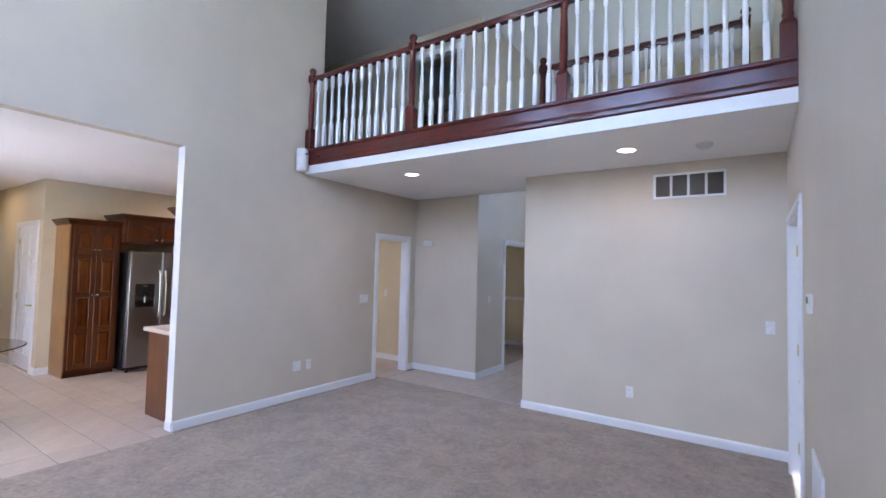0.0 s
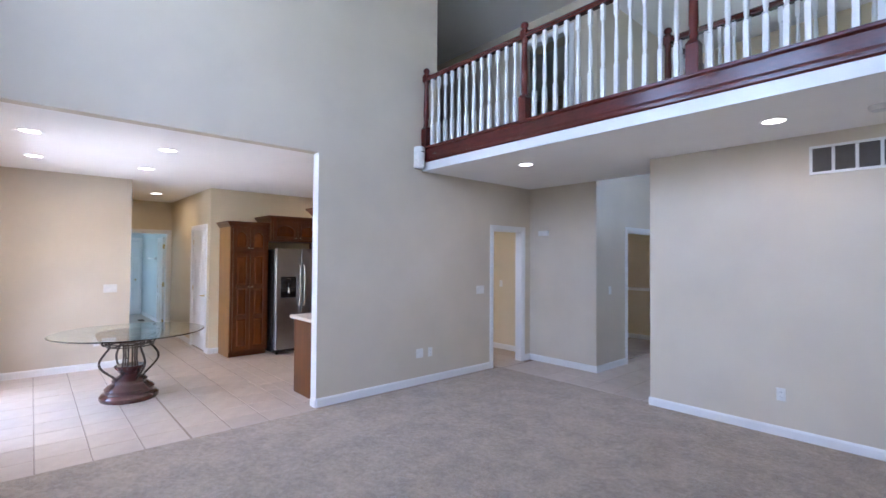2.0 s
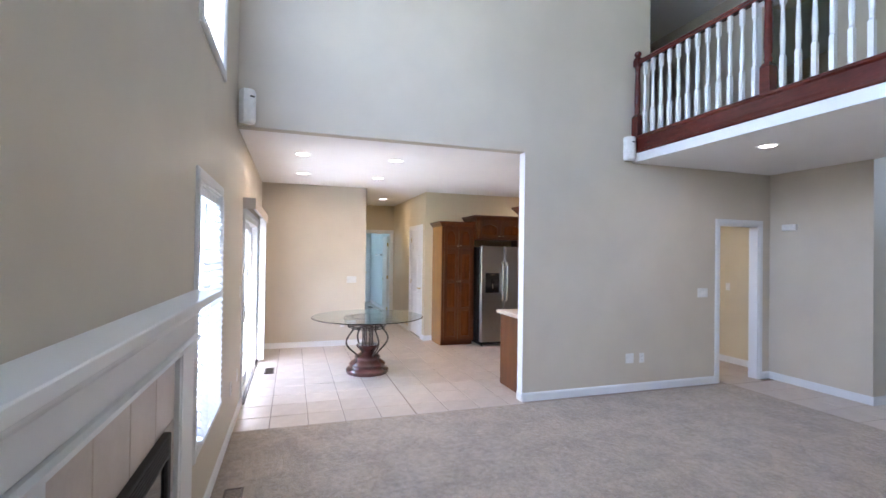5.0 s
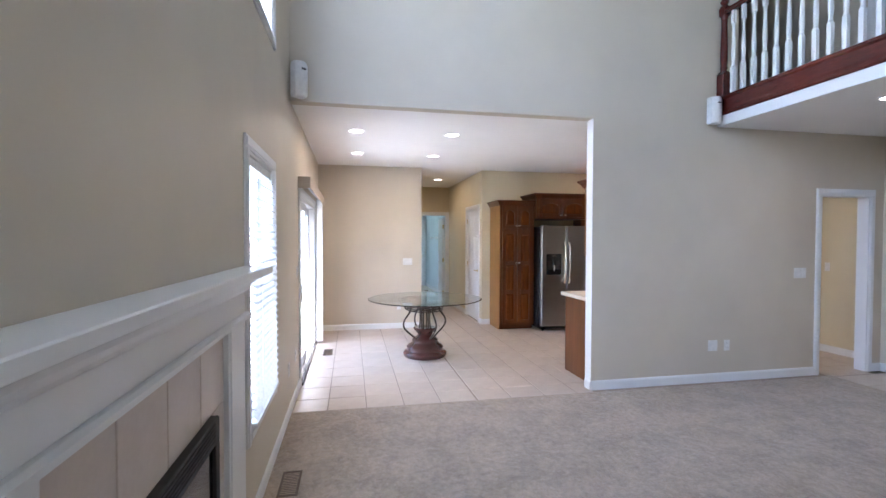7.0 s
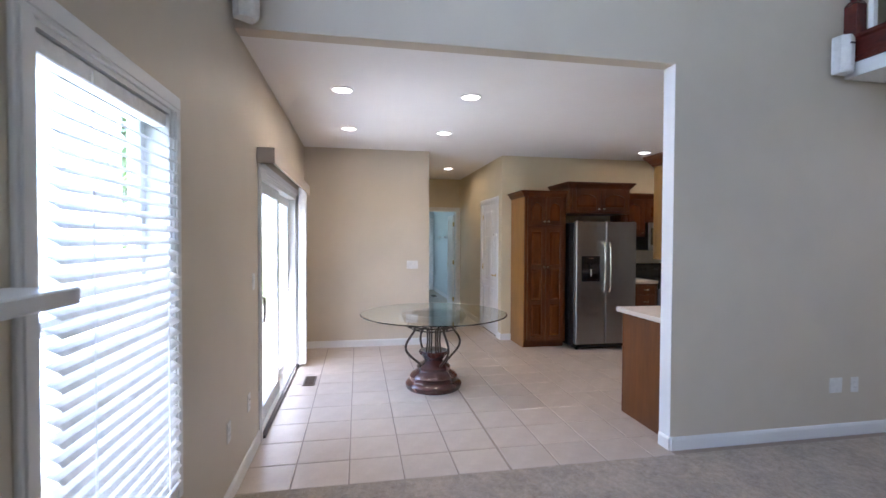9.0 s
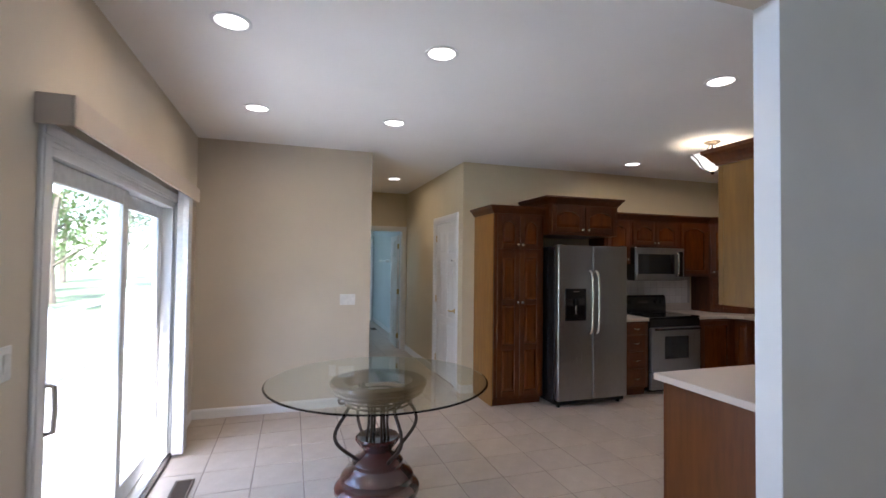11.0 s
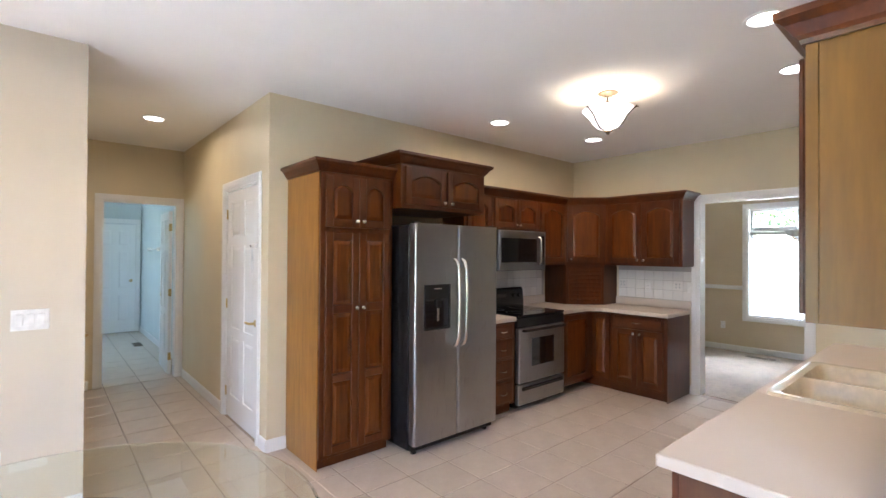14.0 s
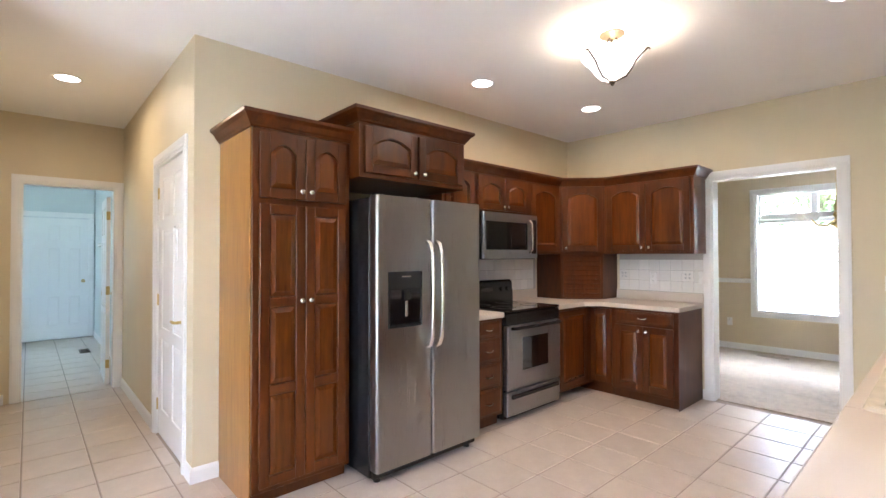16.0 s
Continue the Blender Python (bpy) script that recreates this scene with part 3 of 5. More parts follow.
# sliding patio door
pd = thing("door_6", facing(-4.93, Y_S, 0.0, "+y"), "white vinyl sliding patio door with two glass panels", "patio door", kind="structure")
W, H = 2.02, 2.0
bm = bx(0.0, 0.05, 0.0, 0.14, 0.0, H, 0.003)
bx(W - 0.05, W, 0.0, 0.14, 0, H, 0.003, bm)
bx(0.05, W - 0.05, 0.0, 0.14, H - 0.05, H, 0.003, bm)
bx(0.05, W - 0.05, 0.0, 0.14, -0.02, 0.03, 0.003, bm)
part("door_frame", bm, M_WHITE, pd)
for a, b, y in ((0.05, 1.04, 0.03), (0.98, 1.97, 0.075)):
    bm = bx(a, a + 0.085, y, y + 0.04, 0.032, H - 0.052, 0.004)
    bx(b - 0.085, b, y, y + 0.04, 0.032, H - 0.052, 0.004, bm)
    bx(a + 0.085, b - 0.085, y, y + 0.04, 0.032, 0.15, 0.004, bm)
    bx(a + 0.085, b - 0.085, y, y + 0.04, H - 0.14, H - 0.052, 0.004, bm)
    sash = part("sash", bm, M_ALU, pd, "white vinyl sliding sash")
    p = part("pane", bx(a + 0.085, b - 0.085, y + 0.018, y + 0.023, 0.15, H - 0.14), M_GLASS, sash)
    p.visible_shadow = False
h = part("door_handle", tube([(0.10, 0.03, 0.85), (0.10, -0.01, 0.86), (0.10, -0.015, 0.95), (0.10, -0.01, 1.04), (0.10, 0.03, 1.05)], 0.011, 10), M_NICKEL, pd, "curved satin metal pull", True)
part("latch_plate", bx(0.08, 0.12, 0.024, 0.03, 0.83, 1.07, 0.004), M_NICKEL, pd)
part("sill_track", bx(0.0, W, -0.035, 0.0, 0.0, 0.022, 0.004), M_IRON, pd, "dark bronze threshold")
t = casing(-4.93, Y_S, "+y", W, H, 0.0, False, 0.14, "white painted patio door casing")
va = thing("valance", facing(-4.83, Y_S, 2.04, "+y"), "cream valance over the patio door", "valance")
bm = bx(0.0, 2.43, -0.125, -0.113, 0.0, 0.115, 0.003)
part("front_board", bm, M_LAM, va)
for a in (0.0, 2.418):
    part("end_cap", bx(a, a + 0.012, -0.113, -0.001, 0.0, 0.115, 0.002), M_LAM, va)
part("top_board", bx(0.012, 2.418, -0.113, -0.001, 0.10, 0.114), M_LAM, va)
part("headrail", bx(0.03, 2.40, -0.085, -0.04, 0.06, 0.099, 0.003), M_ALU, va)
vb = thing("vertical_blind", facing(-6.86, Y_S, 0.03, "+y"), "white vertical blind drawn back to one side", "blind")
me = None
for i in range(12):
    ob = part("vane", loops([[(-0.004, -0.04, z), (0.0, 0.0, z), (-0.004, 0.04, z), (-0.0025, 0.04, z), (0.0015, 0.0, z), (-0.0025, -0.04, z)] for z in (0.0, 2.06)]), M_BLIND, vb) if me is None else new("vane", me)
    me = ob.data
    ob.parent = vb
    ob.matrix_local = pose(0.02 + i * 0.013, -0.075, 0.0, 0, 0, random.uniform(-8, 8))

# ---------- cabinets ----------
KNOB = [(0.005, 0.0), (0.005, 0.012), (0.014, 0.016), (0.0155, 0.022), (0.011, 0.028), (0.003, 0.03)]


def knob(parent, x, z, y):
    bm = loops([[(x + r * math.cos(k * math.pi / 6), y - d, z + r * math.sin(k * math.pi / 6)) for k in range(12)] for r, d in KNOB])
    part("knob", bm, M_NICKEL, parent, "satin nickel knob", True)


def pull(parent, x, z, y, n=0.09):
    part("handle", tube([(x - n / 2, y, z), (x - n / 2 + 0.004, y - 0.02, z + 0.002), (x - n / 4, y - 0.026, z - 0.006), (x, y - 0.027, z - 0.008), (x + n / 4, y - 0.026, z - 0.006), (x + n / 2 - 0.004, y - 0.02, z + 0.002), (x + n / 2, y, z)], 0.0045, 8), M_NICKEL, parent, "satin nickel bow pull", True)


def cab_door(parent, x0, x1, z0, z1, y, knob_at=None, rise=0.0, mid=None, name="door"):
    """A framed raised-panel front with its face at y, in one mesh, and its knob."""
    s, f, b = 0.055, y, y + 0.022
    bm = bx(x0, x1, f + 0.012, b, z0, z1)
    bx(x0, x0 + s, f, f + 0.012, z0, z1, 0.0025, bm)
    bx(x1 - s, x1, f, f + 0.012, z0, z1, 0.0025, bm)
    bx(x0 + s, x1 - s, f, f + 0.012, z0, z0 + s, 0.0025, bm)
    cells = [(z0 + s, z1 - s)]
    if mid:
        edges = [z0 + s / 2, *mid, z1 - s / 2]
        for m in mid:
            bx(x0 + s, x1 - s, f, f + 0.012, m - s / 2, m + s / 2, 0.0025, bm)
        cells = [(lo + s / 2, hi - s / 2) for lo, hi in zip(edges, edges[1:])]
    if rise:
        low = [(x1 - s + (x0 - x1 + 2 * s) * i / 10, z1 - s - rise + rise * (1 - (2 * i / 10 - 1) ** 2)) for i in range(11)]
        prism([(x0 + s, z1), (x1 - s, z1)] + low, f + 0.012, f, 0, bm)
    else:
        bx(x0 + s, x1 - s, f, f + 0.012, z1 - s, z1, 0.0025, bm)
    g = 0.006
    pan = bmesh.new()
    for n, (lo, hi) in enumerate(cells):
        if rise:
            prism(arch(x0 + s + g, x1 - s - g, lo + g, hi - g, rise), f + 0.0125, f + 0.001, 0.026, pan)
        else:
            prism([(x0 + s + g, lo + g), (x1 - s - g, lo + g), (x1 - s - g, hi - g), (x0 + s + g, hi - g)], f + 0.0125, f + 0.001, 0.026, pan)
    d = part(name, bm, M_CHERRY, parent)
    part("panel", pan, M_PANEL, d, "raised panel, cherry toned lighter for golden gloss light")
    if knob_at:
        knob(d, knob_at[0], knob_at[1], y)
    return d


def drawer(parent, x0, x1, z0, z1, y):
    bm = bx(x0, x1, y + 0.006, y + 0.02, z0, z1, 0.003)
    prism([(x0 + 0.012, z0 + 0.012), (x1 - 0.012, z0 + 0.012), (x1 - 0.012, z1 - 0.012), (x0 + 0.012, z1 - 0.012)], y + 0.006, y, 0.01, bm)
    d = part("drawer_front", bm, M_CHERRY, parent)
    pull(d, (x0 + x1) / 2, (z0 + z1) / 2, y, min(0.09, (x1 - x0) * 0.4))
    return d


def body(parent, x0, x1, y0, y1, z0, z1, toe=0.0, mat=None, side=None):
    if toe:
        part("toe_kick", bx(x0 + 0.003, x1 - 0.003, y0 + 0.055, y1, 0, toe), M_CHERRY, parent)
    part("body", bx(x0, x1, y0, y1, z0 + toe, z1, 0.002), mat or M_CHERRY, parent)


CROWN = [(0.0, 0.0), (0.008, 0.0), (0.012, 0.012), (0.022, 0.022), (0.04, 0.05), (0.055, 0.062), (0.06, 0.066), (0.06, 0.085), (0.0, 0.085)]


def crown(parent, path, z):
    """Crown moulding along corner points (x, y) in the local plan, seen from above, outside on the right-hand side of the way."""
    rings = []
    for i, p in enumerate(path):
        p = Vector(p)
        n = []
        for a, b in ((i - 1, i), (i, i + 1)):
            if 0 <= a and b < len(path):
                d = (Vector(path[b]) - Vector(path[a])).normalized()
                n.append(Vector((d.y, -d.x)))
        m = sum(n, Vector((0, 0))) / len(n)
        m = m / m.length_squared
        rings.append([(p.x + m.x * d, p.y + m.y * d, z + h) for d, h in CROWN])
    part("crown_moulding", loops(rings), M_CHERRY, parent, "dark stepped crown moulding")


# tall pantry cabinet
pc = thing("pantry_cabinet", facing(X_KIT, 2.545, 0.0, "+x"), "tall cherry pantry cabinet with four raised-panel doors", "pantry cabinet")
D = -(7.89 - 7.334)
body(pc, 0, 0.60, D, -0.001, 0, 2.10, 0.08)
part("side_panel", bx(-0.006, 0.0, D + 0.02, -0.001, 0.0, 2.10, 0.001), M_SIDE, pc, "lighter golden veneer side panel, lightened further for weak light")
for a, b, kx in ((0.035, 0.2975, 0.272), (0.3025, 0.565, 0.328)):
    cab_door(pc, a, b, 1.70, 2.06, D - 0.02, (kx, 1.748), 0.05)
    cab_door(pc, a, b, 0.11, 1.665, D - 0.02, (kx, 1.12), 0.0, (0.635, 1.12))
crown(pc, [(-0.006, -0.001), (-0.006, D), (0.60, D), (0.60, -0.10)], 2.085)

# cabinet over the refrigerator
fc = thing("wall_cabinet", facing(X_KIT, 3.105, 0.0, "+x"), "cherry wall cabinet over the refrigerator with two arched doors", "wall cabinet")
D = -(7.89 - 7.225)
body(fc, 0.042, 0.945, D, -0.001, 1.865, 2.22)
part("face_frame", bx(0.042, 0.945, D - 0.002, D, 1.865, 2.22, 0.002), M_CHERRY, fc)
cab_door(fc, 0.075, 0.485, 1.895, 2.185, D - 0.022, (0.455, 1.925), 0.05)
cab_door(fc, 0.505, 0.915, 1.895, 2.185, D - 0.022, (0.535, 1.925), 0.05)
crown(fc, [(0.042, -0.05), (0.042, D), (0.945, D), (0.945, -0.001)], 2.205)

# refrigerator
rf = thing("refrigerator", facing(X_KIT, 3.178, 0.0, "+x"), "side-by-side stainless steel refrigerator with ice dispenser", "refrigerator")
F = -(7.89 - 7.075)
part("body", bx(0.0, 0.89, F + 0.085, -0.03, 0.03, 1.735, 0.006), M_BLACK, rf, "black textured cabinet")
part("base_grille", bx(0.01, 0.88, F + 0.05, F + 0.085, 0.03, 0.10, 0.004), M_BLACK, rf)
for a in (0.06, 0.83):
    part("foot", lathe([(0.022, 0.0), (0.022, 0.02), (0.012, 0.022), (0.012, 0.035)], 12, (a, F + 0.09)), M_BLACK, rf)


def fridge_door(x0, x1, handle_x, hole=None):
    n = 8
    zs = (0.085, 1.745)
    prof = [(x0 + 0.004, F + 0.078)] + [(x0 + 0.02 * (1 - math.cos(i * math.pi / 2 / n)), F + 0.02 - 0.02 * math.sin(i * math.pi / 2 / n)) for i in range(n + 1)]
    prof += [(x1 - 0.02 * (1 - math.cos(i * math.pi / 2 / n)), F + 0.02 - 0.02 * math.sin(i * math.pi / 2 / n)) for i in range(n, -1, -1)] + [(x1 - 0.004, F + 0.078)]
    d = part("door", loops([[(x, y, z) for x, y in prof] for z in zs]), M_STEEL, rf, "brushed stainless door", True)
    bend = [(handle_x, F + 0.004, 0.79), (handle_x, F - 0.03, 0.81), (handle_x, F - 0.05, 0.86), (handle_x, F - 0.057, 0.97), (handle_x, F - 0.06, 1.12), (handle_x, F - 0.057, 1.28), (handle_x, F - 0.05, 1.39), (handle_x, F - 0.03, 1.45), (handle_x, F + 0.004, 1.47)]
    part("handle", tube(bend, [0.018, 0.016, 0.014, 0.013, 0.013, 0.013, 0.014, 0.016, 0.018], 12), M_NICKEL, d, "long curved satin handle", True)
    return d


ld = fridge_door(0.0, 0.429, 0.392)
rd = fridge_door(0.435, 0.89, 0.472)
bm = bx(0.08, 0.345, F - 0.006, F + 0.002, 1.17, 1.28, 0.003)
bx(0.08, 0.096, F - 0.006, F + 0.002, 0.935, 1.17, 0.002, bm)
bx(0.329, 0.345, F - 0.006, F + 0.002, 0.935, 1.17, 0.002, bm)
bx(0.096, 0.329, F - 0.012, F + 0.002, 0.935, 0.955, 0.002, bm)
dp = part("ice_dispenser", bm, M_BLACK, ld, "black ice and water dispenser")
part("recess", bx(0.096, 0.329, F - 0.0015, F + 0.002, 0.955, 1.17), M_BLACKGLASS, ld)
part("spout", bx(0.19, 0.24, F - 0.02, F - 0.0015, 1.10, 1.165, 0.004), M_BLACK, ld)
part("paddle", bx(0.205, 0.225, F - 0.012, F - 0.0015, 1.0, 1.10, 0.003), M_NICKEL, ld, "grey dispenser paddle")
part("display_bar", bx(0.18, 0.25, F - 0.0075, F - 0.006, 1.245, 1.252), M_NICKEL, ld)
for a in (0.03, 0.86):
    part("hinge_cap", bx(a - 0.02, a + 0.02, F + 0.02, F + 0.08, 1.745, 1.757, 0.004), M_BLACK, rf)

# drawer unit between refrigerator and range, with its piece of worktop
FR = -(7.89 - 7.265)
dc = thing("base_cabinet", facing(X_KIT, 4.14, 0.0, "+x"), "narrow cherry base cabinet with four drawers", "base cabinet", "base cabinets")
body(dc, 0, 0.385, FR, -0.001, 0, 0.875, 0.09)
for z0, z1 in ((0.735, 0.855), (0.535, 0.72), (0.335, 0.52), (0.11, 0.32)):
    drawer(dc, 0.025, 0.36, z0, z1, FR - 0.02)
ct = thing("worktop", facing(X_KIT, 4.13, 0.875, "+x"), "cream laminate worktop beside the range", "worktop")
part("top", bx(0.0, 0.395, FR - 0.03, -0.001, 0.0, 0.04, 0.006), M_LAM, ct)
part("upstand", bx(0.0, 0.395, -0.02, -0.001, 0.04, 0.135, 0.004), M_LAM, ct)

# range
st = thing("range", facing(X_KIT, 4.53, 0.0, "+x"), "freestanding electric range with black glass top and steel oven door", "range")
FS = -(7.89 - 7.235)
part("body", bx(0.004, 0.756, FS + 0.03, -0.03, 0.03, 0.905, 0.004), M_BLACK, st, "black side panels")
part("cooktop", bx(0.0, 0.76, FS - 0.012, -0.03, 0.905, 0.925, 0.008), M_BLACKGLASS, st, "black ceramic glass cooktop")
for cx, cy, r in ((0.2, -0.2, 0.085), (0.56, -0.2, 0.105), (0.2, -0.47, 0.105), (0.56, -0.47, 0.085)):
    part("burner_ring", loops([[(cx + q * math.cos(k * math.pi / 16), cy + q * math.sin(k * math.pi / 16), z) for k in range(32)] for q, z in ((r, 0.9252), (r, 0.9262), (r - 0.006, 0.9262), (r - 0.006, 0.9252))], None, False), M_DUCT, st)
bm = loops([[(x, -0.03, 0.925), (x, -0.03, 1.13), (x, -0.075, 1.14), (x, -0.10, 1.12), (x, -0.115, 0.99), (x, -0.115, 0.925)] for x in (0.005, 0.755)])
bg = part("control_panel", bm, M_BLACK, st, "black back control panel", True)
for kx in (0.08, 0.17, 0.59, 0.68):
    part("dial", loops([[(kx + r * math.cos(k * math.pi / 8), -0.106 - d, 1.05 + r * math.sin(k * math.pi / 8)) for k in range(16)] for r, d in ((0.022, -0.004), (0.022, 0.012), (0.018, 0.018))]), M_BLACK, bg)
part("clock_display", bx(0.30, 0.46, -0.112, -0.104, 1.03, 1.075, 0.002), M_BLACKGLASS, bg)
part("vent_trim", bx(0.004, 0.756, FS - 0.004, FS + 0.03, 0.80, 0.90, 0.004), M_BLACK, st)
od = part("oven_door", bx(0.008, 0.752, FS - 0.02, FS + 0.03, 0.27, 0.795, 0.008), M_STEEL, st, "brushed steel oven door")
part("oven_window", bx(0.20, 0.56, FS - 0.0225, FS - 0.02, 0.42, 0.69, 0.001), M_BLACKGLASS, od, "dark oven glass")
part("handle", tube([(0.06, FS - 0.01, 0.775), (0.06, FS - 0.055, 0.78), (0.12, FS - 0.06, 0.78), (0.64, FS - 0.06, 0.78), (0.70, FS - 0.055, 0.78), (0.70, FS - 0.01, 0.775)], 0.013, 10), M_BLACK, od, "black bar handle", True)
sd = part("storage_drawer", bx(0.008, 0.752, FS - 0.015, FS + 0.03, 0.06, 0.255, 0.006), M_STEEL, st, "steel storage drawer")
part("handle", bx(0.05, 0.71, FS - 0.04, FS - 0.015, 0.20, 0.235, 0.008), M_BLACK, sd)

# microwave
mw = thing("microwave", facing(X_KIT, 4.53, 1.345, "+x"), "stainless over-the-range microwave with black window", "microwave")
FM = -(7.89 - 7.50)
part("body", bx(0.0, 0.755, FM, -0.001, 0.0, 0.42, 0.004), M_BLACK, mw)
md = part("door", bx(0.0, 0.76, FM - 0.03, FM - 0.001, 0.005, 0.415, 0.006), M_STEEL, mw, "steel microwave front")
part("window_glass", bx(0.03, 0.60, FM - 0.033, FM - 0.03, 0.085, 0.335, 0.002), M_BLACKGLASS, md, "black glass window")
part("keypad", bx(0.665, 0.735, FM - 0.033, FM - 0.03, 0.05, 0.37, 0.002), M_BLACKGLASS, md)
part("handle", tube([(0.635, FM - 0.025, 0.06), (0.635, FM - 0.06, 0.085), (0.635, FM - 0.068, 0.21), (0.635, FM - 0.06, 0.335), (0.635, FM - 0.025, 0.36)], 0.012, 10), M_NICKEL, md, "curved satin handle", True)

# wall cabinets on the range wall and in the corner
UD = -0.32
UZ, UT = 1.392, 2.12
u1 = thing("wall_cabinet", facing(X_KIT, 4.14, 0.0, "+x"), "narrow cherry wall cabinet with one raised-panel door", "wall cabinet", "wall cabinets")
body(u1, 0, 0.388, UD, -0.001, 1.55, UT)
cab_door(u1, 0.03, 0.36, 1.58, 2.085, UD - 0.02, (0.32, 1.61), 0.05)
u2 = thing("wall_cabinet", facing(X_KIT, 4.53, 0.0, "+x"), "short cherry wall cabinet over the microwave with two arched doors", "wall cabinet", "wall cabinets")
body(u2, 0, 0.76, UD, -0.001, 1.768, UT)
cab_door(u2, 0.025, 0.3775, 1.79, 2.085, UD - 0.02, (0.35, 1.82), 0.045)
cab_door(u2, 0.3825, 0.735, 1.79, 2.085, UD - 0.02, (0.41, 1.82), 0.045)
u3 = thing("wall_cabinet", facing(X_KIT, 5.292, 0.0, "+x"), "narrow cherry wall cabinet beside the corner unit", "wall cabinet", "wall cabinets")
body(u3, 0, 0.52, UD, -0.001, UZ, UT)
cab_door(u3, 0.03, 0.49, UZ + 0.03, 2.085, UD - 0.02, None, 0.05)
crown(u1, [(0.0, -0.15), (0.0, UD), (0.388, UD)], 2.105)
crown(u2, [(0.0, UD), (0.76, UD)], 2.105)
crown(u3, [(0.0, UD), (0.52, UD)], 2.105)
# diagonal corner cabinet with the roll-front garage under it
cc = thing("corner_cabinet", pose(X_KIT, Y_N, 0, 0, 0, 0), "cherry diagonal corner wall cabinet with appliance garage below", "corner cabinet")
K = 0.652
plan = [(0.001, -0.001), (0.001, -K), (0.32, -K), (K, -0.32), (K, -0.001)]
part("body", loops([[(x, y, z) for x, y in plan] for z in (UZ, UT)]), M_CHERRY, cc)
part("garage_body", loops([[(x, y, z) for x, y in [(0.001, -0.001), (0.001, -K + 0.03), (0.31, -K + 0.03), (K - 0.03, -0.31), (K - 0.03, -0.001)]] for z in (0.917, UZ)]), M_CHERRY, cc)
L = (K - 0.32) * math.sqrt(2)
cm = Matrix.Translation((0.32, -K, 0)) @ pose(0, 0, 0, 0, 0, 45)
cdoor = cab_door(cc, 0.025, L - 0.025, UZ + 0.03, 2.085, -0.02, (0.06, UZ + 0.065), 0.05)
cdoor.matrix_local = cm
for i in range(9):
    ob = part("tambour_slat", bx(0.04, L - 0.04, -0.003, 0.012, 0.93 + i * 0.049, 0.93 + i * 0.049 + 0.046, 0.006), M_CHERRY, cc)
    ob.matrix_local = cm @ Matrix.Translation((0, 0.012, 0))
crown(cc, [(0.32, -K), (K, -0.32)], 2.105)

# north wall cabinets
u4 = thing("wall_cabinet", facing(X_KIT + K, Y_N, 0.0, "-y"), "cherry wall cabinet with two arched doors and end panel", "wall cabinet", "wall cabinets")
UW = -6.365 - (X_KIT + K)
body(u4, 0, UW, UD, -0.001, UZ, UT)
cab_door(u4, 0.03, UW / 2 - 0.003, UZ + 0.03, 2.085, UD - 0.02, (UW / 2 - 0.035, UZ + 0.065), 0.05)
cab_door(u4, UW / 2 + 0.003, UW - 0.03, UZ + 0.03, 2.085, UD - 0.02, (UW / 2 + 0.035, UZ + 0.065), 0.05)
crown(u4, [(0.0, UD), (UW, UD), (UW, -0.001)], 2.105)

BX0 = -7.29
b1 = thing("base_cabinet", facing(BX0, Y_N, 0.0, "-y"), "cherry base cabinet with one drawer and two doors", "base cabinet", "base cabinets")
BD = -0.56
BW = -6.42 - BX0
body(b1, 0.25, BW, BD, -0.001, 0, 0.875, 0.09)
drawer(b1, 0.29, BW - 0.035, 0.735, 0.85, BD - 0.02)
c0 = (0.29 + BW - 0.035) / 2
cab_door(b1, 0.29, c0 - 0.003, 0.12, 0.715, BD - 0.02, (c0 - 0.035, 0.67))
cab_door(b1, c0 + 0.003, BW - 0.035, 0.12, 0.715, BD - 0.02, (c0 + 0.035, 0.67))
part("end_panel", bx(BW, BW + 0.006, BD, -0.001, 0.0, 0.875, 0.001), M_CHERRY, b1, "plain cherry end panel")
b2 = thing("base_cabinet", facing(BX0, Y_N, 0.0, "-y"), "cherry corner base cabinet with a folding door", "base cabinet", "base cabinets")
part("body", bx(-0.598, 0.249, BD + 0.04, -0.001, 0.09, 0.875), M_CHERRY, b2)
part("toe_kick", bx(-0.598, 0.249, BD + 0.06, -0.001, 0, 0.09), M_CHERRY, b2)
cab_door(b2, 0.01, 0.24, 0.12, 0.85, BD - 0.0, None)
part("side_body", bx(-0.598, 0.02, -1.172, BD + 0.039, 0.09, 0.875), M_CHERRY, b2)
sdoor = cab_door(b2, 0.01, 0.50, 0.12, 0.85, -0.02, None)
sdoor.matrix_local = Matrix.Translation((0.02, -1.14, 0)) @ pose(0, 0, 0, 0, 0, 90)
wt = thing("worktop", facing(BX0, Y_N, 0.875, "-y"), "cream laminate L-shaped worktop", "worktop")
a, b, c, e = -0.598, 0.055, BW + 0.025, BD - 0.035
plan = [(a, -0.001), (a, -1.172), (b - 0.01, -1.172), (b - 0.01, e - 0.12), (b + 0.12, e), (c, e), (c, -0.001)]
part("top", loops([[(x, y, z) for x, y in plan] for z in (0.0, 0.04)]), M_LAM, wt)
part("upstand", bx(a + 0.62, c, -0.02, -0.001, 0.04, 0.13, 0.004), M_LAM, wt)
part("upstand", bx(a, a + 0.019, -1.172, -0.64, 0.04, 0.13, 0.004), M_LAM, wt)

